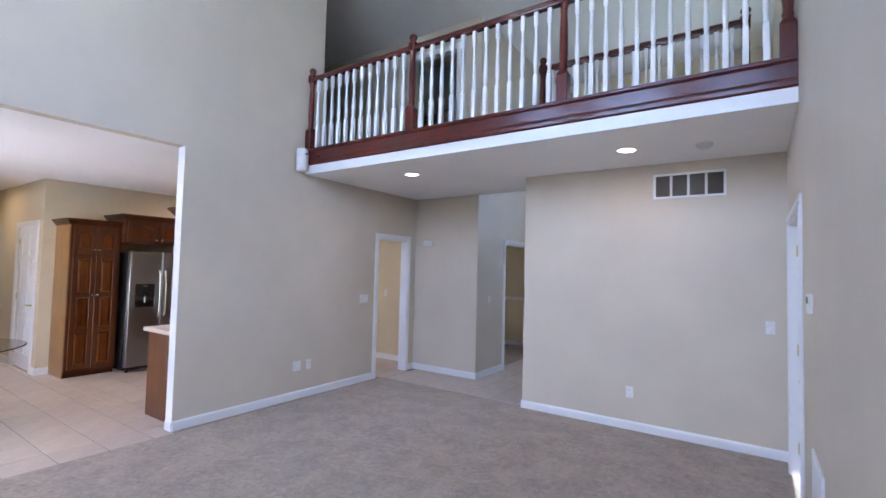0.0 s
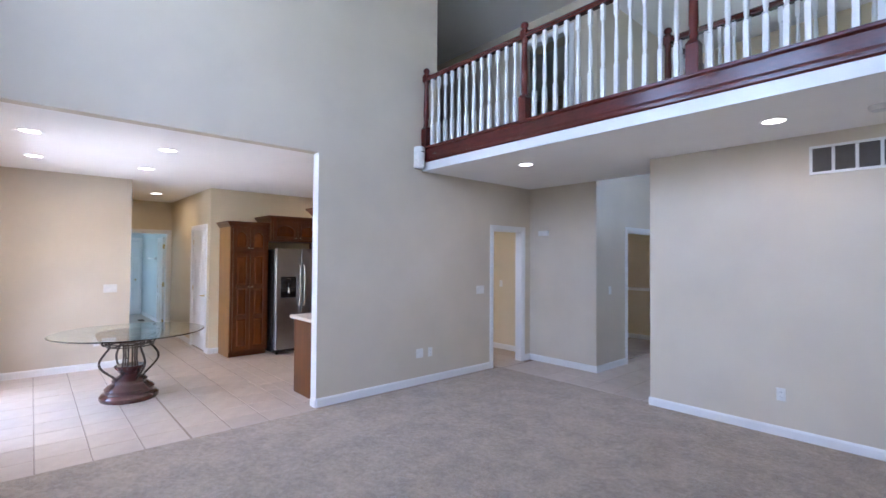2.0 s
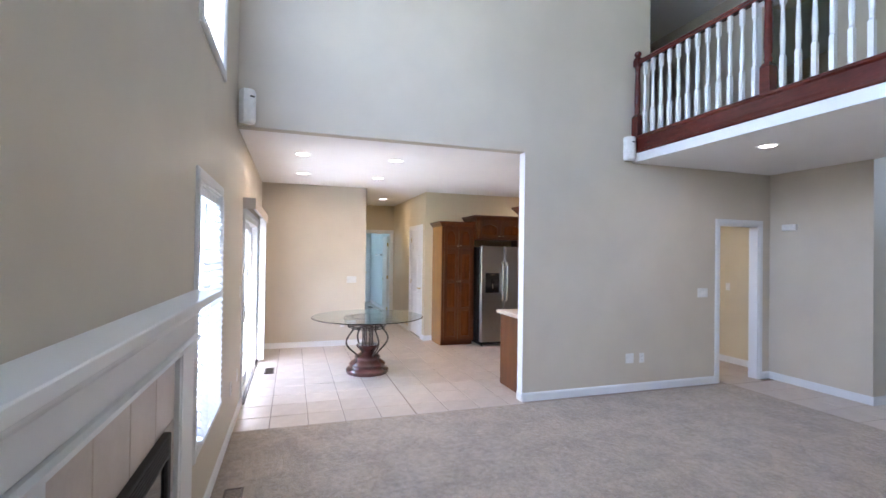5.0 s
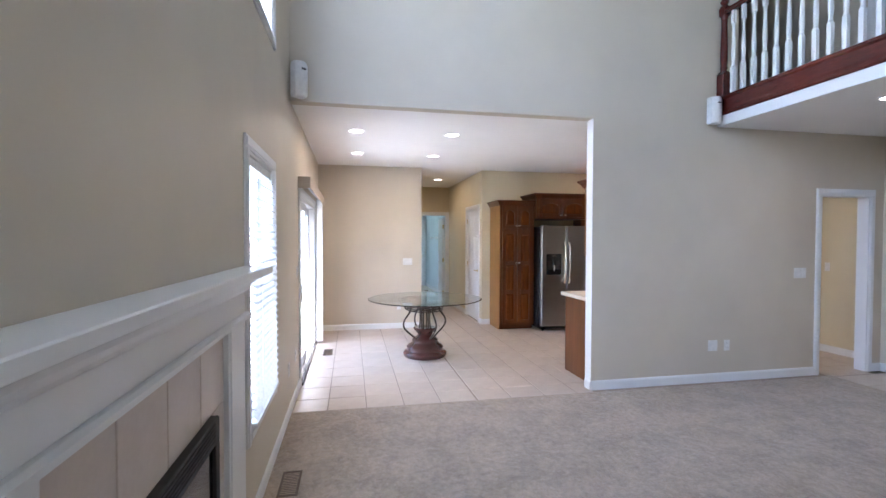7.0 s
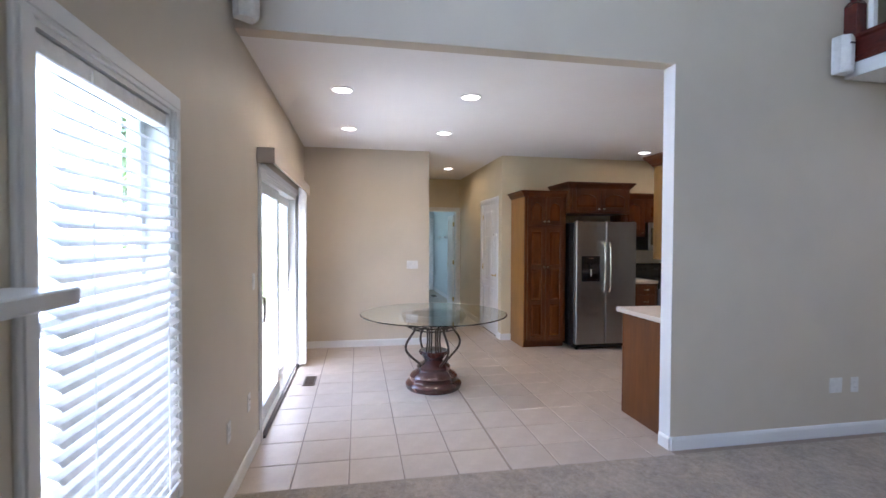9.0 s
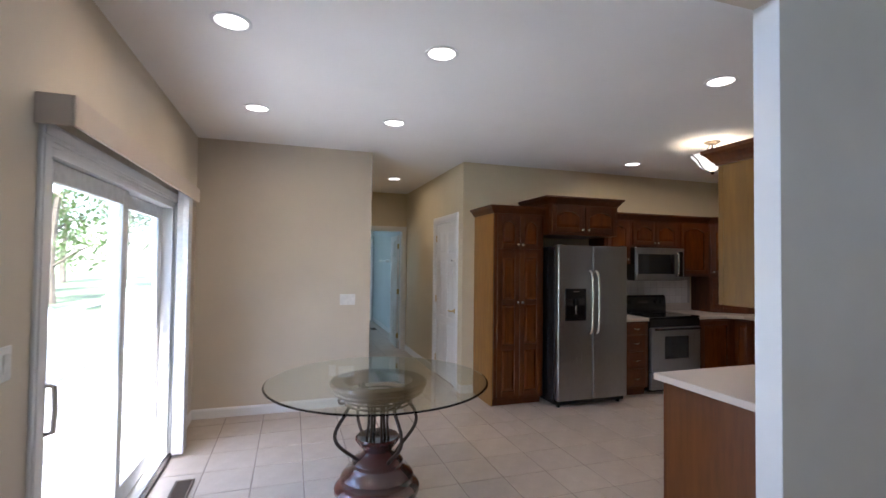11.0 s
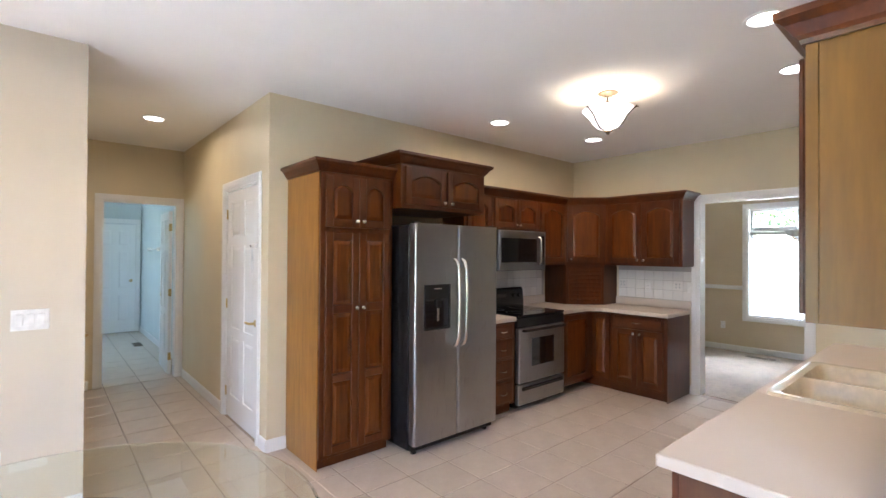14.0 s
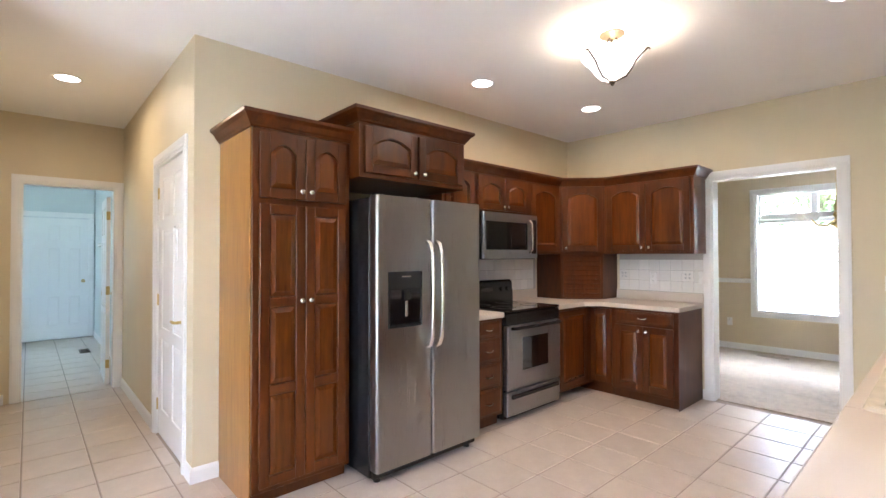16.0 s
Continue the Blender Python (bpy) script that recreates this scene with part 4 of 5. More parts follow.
# ---------- sink run behind the living wall ----------
SX = X_B
sc = thing("base_cabinet", facing(SX, 5.275, 0.0, "-x"), "cherry sink base cabinet run with veneer end panel", "base cabinet", "base cabinets")
SD = -abs(-4.985 - X_B)
body(sc, 0.0, 2.70, SD, -0.001, 0, 0.72, 0.09)
part("front_rail", bx(0.0, 2.68, SD, SD + 0.018, 0.721, 0.875), M_CHERRY, sc)
part("end_panel", bx(2.70, 2.706, SD + 0.02, -0.001, 0.0, 0.875, 0.001), M_ENDWOOD, sc, "cherry veneer end panel")
part("corner_stile", bx(2.68, 2.706, SD - 0.002, SD + 0.02, 0.0, 0.875, 0.002), M_CHERRY, sc)
for i in range(5):
    a = 0.04 + i * 0.53
    cab_door(sc, a, a + 0.50, 0.12, 0.70, SD - 0.02, (a + 0.45, 0.66))
    drawer(sc, a, a + 0.50, 0.72, 0.85, SD - 0.02)
sw = thing("worktop", facing(SX, 5.285, 0.875, "-x"), "cream laminate worktop with a cut-out for the sink", "worktop")
f = SD - 0.03
s0, s1, q0, q1 = 0.91, 1.80, SD + 0.008, -0.075
bm = bx(0.0, s0 + 0.02, f, -0.001, 0.0, 0.04, 0.004)
bx(s1 - 0.02, 2.76, f, -0.001, 0.0, 0.04, 0.004, bm)
bx(s0 + 0.02, s1 - 0.02, f, q0 + 0.02, 0.0, 0.04, 0.0, bm)
bx(s0 + 0.02, s1 - 0.02, q1 - 0.02, -0.001, 0.0, 0.04, 0.0, bm)
part("top", bm, M_LAM, sw)
part("front_edge", bx(0.0, 2.76, f - 0.003, f, 0.0, 0.036, 0.001), M_LAM, sw)
part("upstand", bx(0.0, 2.70, -0.02, -0.001, 0.04, 0.135, 0.004), M_LAM, sw)
sk = thing("sink", facing(SX, 5.285, 0.915, "-x"), "cream double-bowl drop-in sink with rounded rim", "sink")


def rrect(x0, x1, y0, y1, r, z, n=5):
    pts = []
    for cx, cy, a in ((x1 - r, y1 - r, 0), (x0 + r, y1 - r, 90), (x0 + r, y0 + r, 180), (x1 - r, y0 + r, 270)):
        pts += [(cx + r * math.cos(radians(a + 90 * i / n)), cy + r * math.sin(radians(a + 90 * i / n)), z) for i in range(n + 1)]
    return pts


bm = loops([rrect(s0, s1, q0, q1, 0.04, 0.0), rrect(s0 + 0.004, s1 - 0.004, q0 + 0.004, q1 - 0.004, 0.04, 0.014), rrect(s0 + 0.02, s1 - 0.02, q0 + 0.02, q1 - 0.02, 0.04, 0.016), rrect(s0 + 0.045, s1 - 0.045, q0 + 0.045, q1 - 0.045, 0.035, 0.010)], None, False)
part("rim", bm, M_SINK, sk, "", True)
sm = (s0 + s1) / 2
for a, b in ((s0 + 0.045, sm - 0.012), (sm + 0.012, s1 - 0.045)):
    bm = loops([rrect(a - 0.0, b + 0.0, q0 + 0.045, q1 - 0.045, 0.035, 0.010), rrect(a + 0.01, b - 0.01, q0 + 0.055, q1 - 0.055, 0.04, -0.02), rrect(a + 0.02, b - 0.02, q0 + 0.065, q1 - 0.065, 0.05, -0.17)], None, False)
    bm.faces.new(bm.verts[-24:])
    part("bowl", bm, M_SINK, sk, "", True)
    part("drain", lathe([(0.04, -0.169), (0.04, -0.166), (0.03, -0.166), (0.025, -0.168)], 16, ((a + b) / 2, (q0 + q1) / 2)), M_NICKEL, sk)
part("divider", bx(sm - 0.013, sm + 0.013, q0 + 0.045, q1 - 0.045, -0.01, 0.0105, 0.004), M_SINK, sk)

def sink_wall_cabinet(y, w, label, end):
    """A wall cabinet over the sink run whose far end is at y and whose width is w."""
    c = thing("wall_cabinet", facing(SX, y, 0.0, "-x"), label, "wall cabinet", "wall cabinets")
    body(c, 0.0, w, UD, -0.001, 1.345, 2.10)
    part("end_panel", bx(w, w + 0.006, UD + 0.028, -0.001, 1.345, 2.10, 0.001), end, c, "veneer end panel")
    part("end_stile", bx(w, w + 0.008, UD, UD + 0.028, 1.345, 2.10, 0.001), end, c, "lighter front stile")
    cab_door(c, 0.02, w / 2 - 0.003, 1.365, 2.06, UD - 0.02, (w / 2 - 0.035, 1.405), 0.05)
    cab_door(c, w / 2 + 0.003, w - 0.02, 1.365, 2.06, UD - 0.02, (w / 2 + 0.035, 1.405), 0.05)
    crown(c, [(0.0, -0.001), (0.0, UD), (w + 0.008, UD), (w + 0.008, -0.001)], 2.085)


sink_wall_cabinet(3.62, 0.98, "cherry wall cabinet with golden veneer end panel and crown", M_UPPER)
sink_wall_cabinet(5.27, 0.88, "cherry wall cabinet beyond the sink with crown", M_CHERRY)

# ---------- glass table ----------
TX, TY = -5.925, 1.052
tb = thing("pedestal_table", pose(TX, TY, 0.0), "round glass table on a dark pedestal with scrolled iron legs", "table")
part("base", lathe([(0.27, 0.0), (0.285, 0.02), (0.285, 0.05), (0.262, 0.075), (0.24, 0.085), (0.235, 0.10), (0.242, 0.125), (0.215, 0.155), (0.18, 0.175), (0.17, 0.19), (0.172, 0.215), (0.15, 0.24), (0.115, 0.255), (0.10, 0.27)], 36), M_PED, tb, "polished dark red-brown stepped base", True)
part("urn", lathe([(0.10, 0.27), (0.085, 0.28), (0.09, 0.29), (0.12, 0.315), (0.145, 0.36), (0.14, 0.375), (0.10, 0.372), (0.02, 0.36)], 28), M_PED, tb, "carved dark urn", True)
part("ring", loops([[(r * math.cos(2 * math.pi * i / 40), r * math.sin(2 * math.pi * i / 40), z) for i in range(40)] for r, z in ((0.285, 0.662), (0.302, 0.666), (0.312, 0.682), (0.307, 0.694), (0.322, 0.706), (0.326, 0.724), (0.316, 0.7405), (0.232, 0.7405), (0.222, 0.73), (0.22, 0.675), (0.23, 0.662), (0.285, 0.662))], None, False), M_RING, tb, "brown wooden support ring", True)
for r, z in ((0.235, 0.63), (0.225, 0.60)):
    part("hoop", tube([(r * math.cos(2 * math.pi * i / 32), r * math.sin(2 * math.pi * i / 32), z) for i in range(32)], 0.007, 6, None, True), M_IRON, tb, "iron hoop", True)
leg = []
for s in range(25):
    u = s / 24
    leg.append((0.145 + 0.13 * math.sin(math.pi * min(1, u * 1.15)) ** 1.3 + 0.075 * u, 0, 0.235 + 0.42 * u))
cx, cz = leg[-1][0] + 0.038, leg[-1][2] - 0.012
scroll = [(cx - (0.038 - 0.0013 * k) * math.cos(k * 0.33), 0, cz + (0.038 - 0.0013 * k) * math.sin(k * 0.33) + 0.012 * max(0, 1 - k / 4)) for k in range(1, 21)]
for i in range(4):
    ob = part("scroll_leg", tube(leg + scroll, [0.012] * len(leg) + [0.012 - 0.0002 * k for k in range(len(scroll))], 8), M_IRON, tb, "scrolled iron leg", True)
    ob.matrix_local = pose(0, 0, 0, 0, 0, 18 + 90 * i)
for i in range(6):
    a = radians(60 * i + 10)
    part("inner_rod", tube([(0.075 * math.cos(a), 0.075 * math.sin(a), 0.34), (0.062 * math.cos(a), 0.062 * math.sin(a), 0.46), (0.066 * math.cos(a), 0.066 * math.sin(a), 0.58), (0.085 * math.cos(a), 0.085 * math.sin(a), 0.602)], 0.009, 7), M_IRON, tb, "", True)
part("collar", tube([(0.085 * math.cos(2 * math.pi * i / 20), 0.085 * math.sin(2 * math.pi * i / 20), 0.60) for i in range(20)], 0.008, 6, None, True), M_IRON, tb, "", True)
for i in range(4):
    a = radians(18 + 90 * i)
    part("spoke", tube([(0.085 * math.cos(a), 0.085 * math.sin(a), 0.60), (0.16 * math.cos(a), 0.16 * math.sin(a), 0.592), (0.225 * math.cos(a), 0.225 * math.sin(a), 0.60)], 0.007, 6), M_IRON, tb, "", True)
for i in range(20):
    a = 2 * math.pi * i / 20
    flute = [((0.088 + 0.058 * u) * math.cos(a), (0.088 + 0.058 * u) * math.sin(a), 0.285 + 0.085 * u ** 0.8) for u in (0.0, 0.35, 0.7, 1.0)]
    part("flute", tube(flute, [0.006, 0.011, 0.014, 0.009], 6), M_PED, tb, "", True)
part("glass_top", lathe([(0.728, 0.742), (0.74, 0.746), (0.74, 0.75), (0.728, 0.754)], 72, (0.0, 0.0)), M_TABLEGLASS, tb, "clear round glass top with bevelled edge")

# ---------- fireplace ----------
fp = thing("fireplace", facing(-0.56, Y_S, 0.0, "+y"), "white painted mantel fireplace with beige tile surround", "fireplace")
FW = 1.66
part("shelf", bx(-0.18, FW + 0.21, -0.14, -0.001, 1.36, 1.395, 0.004), M_WHITE, fp, "white mantel shelf")
bm = extrude([(0.0, 1.29), (0.055, 1.29), (0.065, 1.305), (0.07, 1.32), (0.085, 1.345), (0.09, 1.352), (0.09, 1.36), (0.0, 1.36)], -0.04, FW + 0.04)
part("bed_moulding", bm, M_WHITE, fp)
part("frieze", bx(0.0, FW, -0.05, -0.001, 1.195, 1.29, 0.003), M_WHITE, fp)
part("frieze_moulding", extrude([(0.0, 1.165), (0.06, 1.165), (0.075, 1.175), (0.075, 1.19), (0.06, 1.195), (0.0, 1.195)], -0.02, FW + 0.02), M_WHITE, fp)
for a in (0.0, FW - 0.24):
    part("pilaster", bx(a, a + 0.24, -0.05, -0.001, 0.15, 1.165, 0.004), M_WHITE, fp)
    part("plinth", bx(a - 0.01, a + 0.25, -0.065, -0.001, 0.0, 0.15, 0.005), M_WHITE, fp)
part("inner_trim", bx(0.24, 0.262, -0.045, -0.001, 0.0, 1.165, 0.003), M_WHITE, fp)
part("inner_trim", bx(FW - 0.262, FW - 0.24, -0.045, -0.001, 0.0, 1.165, 0.003), M_WHITE, fp)
part("tile_backing", bx(0.262, FW - 0.262, -0.016, -0.001, 0.0, 1.165), M_GROUT, fp)
n = 4
tw = (FW - 0.524) / n
for i in range(n):
    part("tile", bx(0.262 + i * tw + 0.003, 0.262 + (i + 1) * tw - 0.003, -0.024, -0.015, 0.885, 1.162, 0.002), M_HTILE, fp)
for a in (0.262, FW - 0.262 - 0.155):
    for j in range(3):
        part("tile", bx(a + 0.002, a + 0.153, -0.024, -0.015, j * 0.295 + 0.002, j * 0.295 + 0.291, 0.002), M_HTILE, fp)
bm = bx(0.42, FW - 0.42, -0.05, -0.016, 0.79, 0.882, 0.004)
bx(0.42, 0.47, -0.05, -0.016, 0.02, 0.79, 0.004, bm)
bx(FW - 0.47, FW - 0.42, -0.05, -0.016, 0.02, 0.79, 0.004, bm)
bx(0.47, FW - 0.47, -0.05, -0.016, 0.02, 0.10, 0.004, bm)
part("firebox_frame", bm, M_FIREBOX, fp, "black metal firebox frame")
part("firebox_back", bx(0.47, FW - 0.47, -0.022, -0.0165, 0.10, 0.79), M_FIREBOX, fp)
part("glass_door", bx(0.47, FW - 0.47, -0.038, -0.034, 0.10, 0.79), M_BLACKGLASS, fp, "dark fireplace glass")
for i in range(5):
    part("louvre", bx(0.48, FW - 0.48, -0.054, -0.05, 0.808 + i * 0.014, 0.816 + i * 0.014), M_FIREBOX, fp)

# ---------- balcony railing ----------
rl = thing("balcony_railing", pose(0, 3.925, 0.0), "mahogany balcony railing with white turned balusters", "railing")
part("fascia", bx(X_W + 0.001, X_E - 0.001, -0.012, 0.004, 2.72, 2.822, 0.002), M_WHITE, rl, "white painted fascia board")
SK = [(0.0, 2.822), (0.016, 2.822), (0.028, 2.836), (0.028, 2.852), (0.018, 2.858), (0.018, 2.866), (0.014, 2.89), (0.014, 2.985), (0.022, 2.992), (0.034, 3.0), (0.034, 3.016), (0.0, 3.016)]
part("skirt_board", extrude(SK, X_W + 0.001, X_E - 0.001), M_MAHOG, rl, "mahogany moulded skirt board")
part("shoe_rail", bx(X_W + 0.001, X_E - 0.001, -0.03, 0.06, 3.016, 3.026, 0.003), M_MAHOG, rl)
HR = [(-0.03, 3.865), (0.03, 3.865), (0.034, 3.88), (0.028, 3.895), (0.034, 3.91), (0.022, 3.925), (-0.022, 3.925), (-0.034, 3.91), (-0.028, 3.895), (-0.034, 3.88)]
part("handrail", extrude(HR, X_W + 0.02, X_E - 0.02), M_MAHOG, rl, "mahogany moulded handrail").location = (0, 0.015, 0)
NEWEL = [(0.040, 3.27), (0.034, 3.285), (0.030, 3.30), (0.036, 3.32), (0.030, 3.34), (0.036, 3.42), (0.034, 3.6), (0.028, 3.78), (0.033, 3.80), (0.027, 3.815), (0.034, 3.83), (0.036, 3.86)]


def newel(parent, x, y, tall=4.0):
    bm = bx(x - 0.047, x + 0.047, y - 0.047, y + 0.047, 3.02, 3.25, 0.004)
    loops([[(x + s * a, y + s * b, z) for a, b in ((1, 1), (-1, 1), (-1, -1), (1, -1))] for s, z in ((0.047, 3.25), (0.03, 3.285))], bm)
    lathe(NEWEL, 14, (x, y), bm)
    bx(x - 0.038, x + 0.038, y - 0.038, y + 0.038, 3.86, 3.945, 0.004, bm)
    lathe([(0.04, 3.945), (0.044, 3.955), (0.03, 3.965), (0.026, 3.975), (0.04, 3.995), (0.042, 4.015), (0.03, 4.035), (0.008, 4.045)], 14, (x, y), bm)
    part("newel_post", bm, M_MAHOG, parent, "mahogany turned newel post", True)


for x in (X_W + 0.05, -2.605, -0.985, X_E - 0.05):
    newel(rl, x, 0.015)
BAL = [(0.012, 3.30), (0.019, 3.315), (0.014, 3.33), (0.018, 3.36), (0.021, 3.42), (0.018, 3.52), (0.013, 3.66), (0.012, 3.70), (0.017, 3.715), (0.013, 3.73)]
BMESH = None


def baluster(parent, x, y):
    global BMESH
    if BMESH is None:
        bm = bx(-0.019, 0.019, -0.019, 0.019, 3.02, 3.29, 0.002)
        loops([[(s * a, s * b, z) for a, b in ((1, 1), (-1, 1), (-1, -1), (1, -1))] for s, z in ((0.019, 3.29), (0.009, 3.31))], bm)
        lathe(BAL, 10, (0, 0), bm)
        bx(-0.018, 0.018, -0.018, 0.018, 3.73, 3.87, 0.002, bm)
        ob = part("baluster", bm, M_WHITE, parent, "white turned baluster", True)
        BMESH = ob.data
    else:
        ob = new("baluster", BMESH)
        ob.parent, ob["label"] = parent, "white turned baluster"
    ob.location = (x, y, 0)


for a, b in ((X_W + 0.05, -2.605), (-2.605, -0.985), (-0.985, X_E - 0.05)):
    for i in range(1, 13):
        baluster(rl, a + (b - a) * i / 13, 0.015)

r2 = thing("landing_railing", pose(0, 5.14, 0.0), "dark railing on the far side of the landing with white balusters", "railing")
part("handrail", extrude([(d, z + 0.01) for d, z in HR], -1.66, X_E - 0.3), M_MAHOG, r2, "mahogany handrail")
part("handrail", extrude([(d, z + 0.01) for d, z in HR], 0.0, 1.2, "y"), M_MAHOG, r2).location = (-1.66, 0, 0)
part("shoe_rail", bx(-1.66, X_E - 0.01, -0.04, 0.04, 3.0, 3.03, 0.004), M_MAHOG, r2)
part("shoe_rail", bx(-1.70, -1.62, 0.04, 1.2, 3.0, 3.03, 0.004), M_MAHOG, r2)
newel(r2, -1.66, 0.0)
newel(r2, X_E - 0.3, 0.0)
for i in range(1, 16):
    baluster(r2, -1.66 + i * 0.122, 0.0)
for i in range(1, 10):
    baluster(r2, -1.66, i * 0.122)

# ---------- lamps ----------
def downlight(x, y, z, power, color=(1.0, 0.77, 0.50)):
    t = thing("downlight", pose(x, y, z), "white recessed ceiling downlight, switched on", "ceiling light", "downlights")
    part("trim_ring", lathe([(0.097, 0.0), (0.097, -0.004), (0.088, -0.008), (0.078, -0.006), (0.074, 0.0)], 28, (0, 0), None, False), M_WHITE, t, "", True)
    part("lens", lathe([(0.075, -0.001), (0.074, -0.0045)], 28), M_LAMP, t, "glowing lamp lens")
    if power:
        lamp = new("downlight_lamp", bpy.data.lights.new("downlight_lamp", "AREA"))
        lamp.data.shape, lamp.data.size, lamp.data.energy, lamp.data.color = "DISK", 0.13, power * INDOOR, color
        lamp.data.spread = radians(170)
        lamp.matrix_world = pose(x, y, z - 0.012)
    return t


for x, y, p in ((-5.285, 0.165, 1.0), (-5.268, 1.264, 1.0), (-6.655, 0.193, 1.0), (-6.66, 1.288, 1.0), (-5.035, 3.08, 0.5), (-5.075, 3.89, 0.5), (-7.262, 4.295, 1.0), (-7.02, 5.505, 1.0), (-5.135, 4.785, 0.6), (-9.30, 1.853, 1.1)):
    downlight(x, y, 2.74, p)
for x, y in ((-3.045, 4.528), (-0.624, 4.595)):
    downlight(x, y, 2.72, 0.55)
sd = thing("smoke_detector", pose(-3.3, 5.0, TOP), "white round smoke detector on the high ceiling", "smoke detector")
part("housing", lathe([(0.07, 0.0), (0.07, -0.02), (0.06, -0.034), (0.03, -0.038)], 24), M_PLATE, sd, "", True)
part("vent_ring", lathe([(0.072, -0.012), (0.073, -0.015), (0.072, -0.018)], 24, (0, 0), None, False), M_BLIND, sd)

cf = thing("semi_flush_light", pose(-6.18, 4.305, 2.74), "bronze semi-flush ceiling light with frosted glass bowl", "ceiling light")
part("canopy", lathe([(0.075, 0.0), (0.075, -0.008), (0.05, -0.022), (0.012, -0.03)], 24), M_BRONZE, cf, "bronze canopy", True)
part("stem", lathe([(0.007, -0.03), (0.007, -0.30)], 10), M_BRONZE, cf)
bowl = [(0.185, -0.13), (0.17, -0.15), (0.135, -0.185), (0.11, -0.225), (0.075, -0.265), (0.03, -0.285), (0.03, -0.281), (0.073, -0.261), (0.107, -0.222), (0.131, -0.183), (0.166, -0.148), (0.18, -0.13)]
part("bowl_shade", lathe(bowl, 32, (0, 0), None, False), M_SHADE, cf, "frosted glass bowl, lit", True)
for i in range(3):
    a = radians(120 * i + 15)
    pts = [(0.01, -0.295), (0.08, -0.275), (0.118, -0.228), (0.14, -0.188), (0.175, -0.155), (0.205, -0.13), (0.215, -0.142)]
    part("arm", tube([(r * math.cos(a), r * math.sin(a), z) for r, z in pts], 0.006, 7), M_BRONZE, cf, "curved bronze arm", True)
    part("hanger", tube([(0.02 * math.cos(a), 0.02 * math.sin(a), -0.025), (0.05 * math.cos(a), 0.05 * math.sin(a), -0.07), (0.03 * math.cos(a), 0.03 * math.sin(a), -0.12)], 0.004, 6), M_BRONZE, cf)
part("finial", lathe([(0.004, -0.285), (0.022, -0.292), (0.016, -0.302), (0.006, -0.318)], 14), M_BRONZE, cf, "", True)
lamp = new("semi_flush_lamp", bpy.data.lights.new("semi_flush_lamp", "POINT"))
lamp.data.energy, lamp.data.color, lamp.data.shadow_soft_size = 0.9 * INDOOR, (1.0, 0.80, 0.54), 0.05
lamp.location = (-6.18, 4.305, 2.74 - 0.19)

# dining chandelier
ch = thing("chandelier", pose(-5.60, 7.95, 1.66), "brass dining chandelier with white glass shades", "chandelier")
part("stem", lathe([(0.008, 0.0), (0.012, 0.01), (0.045, 0.03), (0.05, 0.05), (0.02, 0.075), (0.015, 0.11), (0.035, 0.14), (0.02, 0.18), (0.03, 0.23), (0.01, 0.28), (0.006, 0.32)], 16), M_BRASS, ch, "turned brass stem", True)
part("chain", tube([(0, 0, 0.32), (0, 0, 1.055)], 0.005, 6), M_BRASS, ch)
part("canopy", lathe([(0.01, 1.05), (0.05, 1.07), (0.055, 1.08)], 16), M_BRASS, ch)
for i in range(5):
    a = radians(72 * i + 8)
    part("arm", tube([(r * math.cos(a), r * math.sin(a), z) for r, z in ((0.02, 0.09), (0.10, 0.03), (0.19, 0.04), (0.25, 0.09))], 0.007, 7), M_BRASS, ch, "", True)
    part("shade", lathe([(0.025, 0.09), (0.05, 0.11), (0.065, 0.14), (0.09, 0.165), (0.086, 0.165), (0.06, 0.14), (0.045, 0.115), (0.02, 0.095)], 18, (0.25 * math.cos(a), 0.25 * math.sin(a)), None, False), M_BLIND, ch, "white glass bell shade", True)

# ---------- wall fittings ----------


def wall_plate(x, y, z, side, kind, gangs=1, label=""):
    w = 0.07 + 0.046 * (gangs - 1)
    names = {"switch": ("switch_plate", "white light switch plate"), "outlet": ("outlet", "white wall outlet"), "blank": ("wall_plate", "white blank cover plate")}
    t = thing(names[kind][0], facing(x, y, z, side), label or names[kind][1] + " on the wall", "switch" if kind == "switch" else "outlet", names[kind][0] + "s")
    part("plate", bx(-w / 2, w / 2, -0.006, 0.0, -0.058, 0.058, 0.002), M_PLATE, t)
    for g in range(gangs):
        gx = -w / 2 + 0.035 + 0.046 * g
        if kind == "switch":
            part("rocker", loops([[(gx - 0.016, -0.006, -0.033), (gx + 0.016, -0.006, -0.033), (gx + 0.016, -0.006, 0.033), (gx - 0.016, -0.006, 0.033)], [(gx - 0.015, -0.008, -0.031), (gx + 0.015, -0.008, -0.031), (gx + 0.015, -0.011, 0.031), (gx - 0.015, -0.011, 0.031)]]), M_PLATE, t)
        elif kind == "outlet":
            for dz in (-0.02, 0.02):
                rec = part("receptacle", bx(gx - 0.016, gx + 0.016, -0.0085, -0.006, dz - 0.014, dz + 0.014, 0.003), M_PLATE, t)
                for dx in (-0.006, 0.006):
                    part("slot", bx(gx + dx - 0.001, gx + dx + 0.001, -0.009, -0.0085, dz - 0.004, dz + 0.005), M_DUCT, rec)
    return t


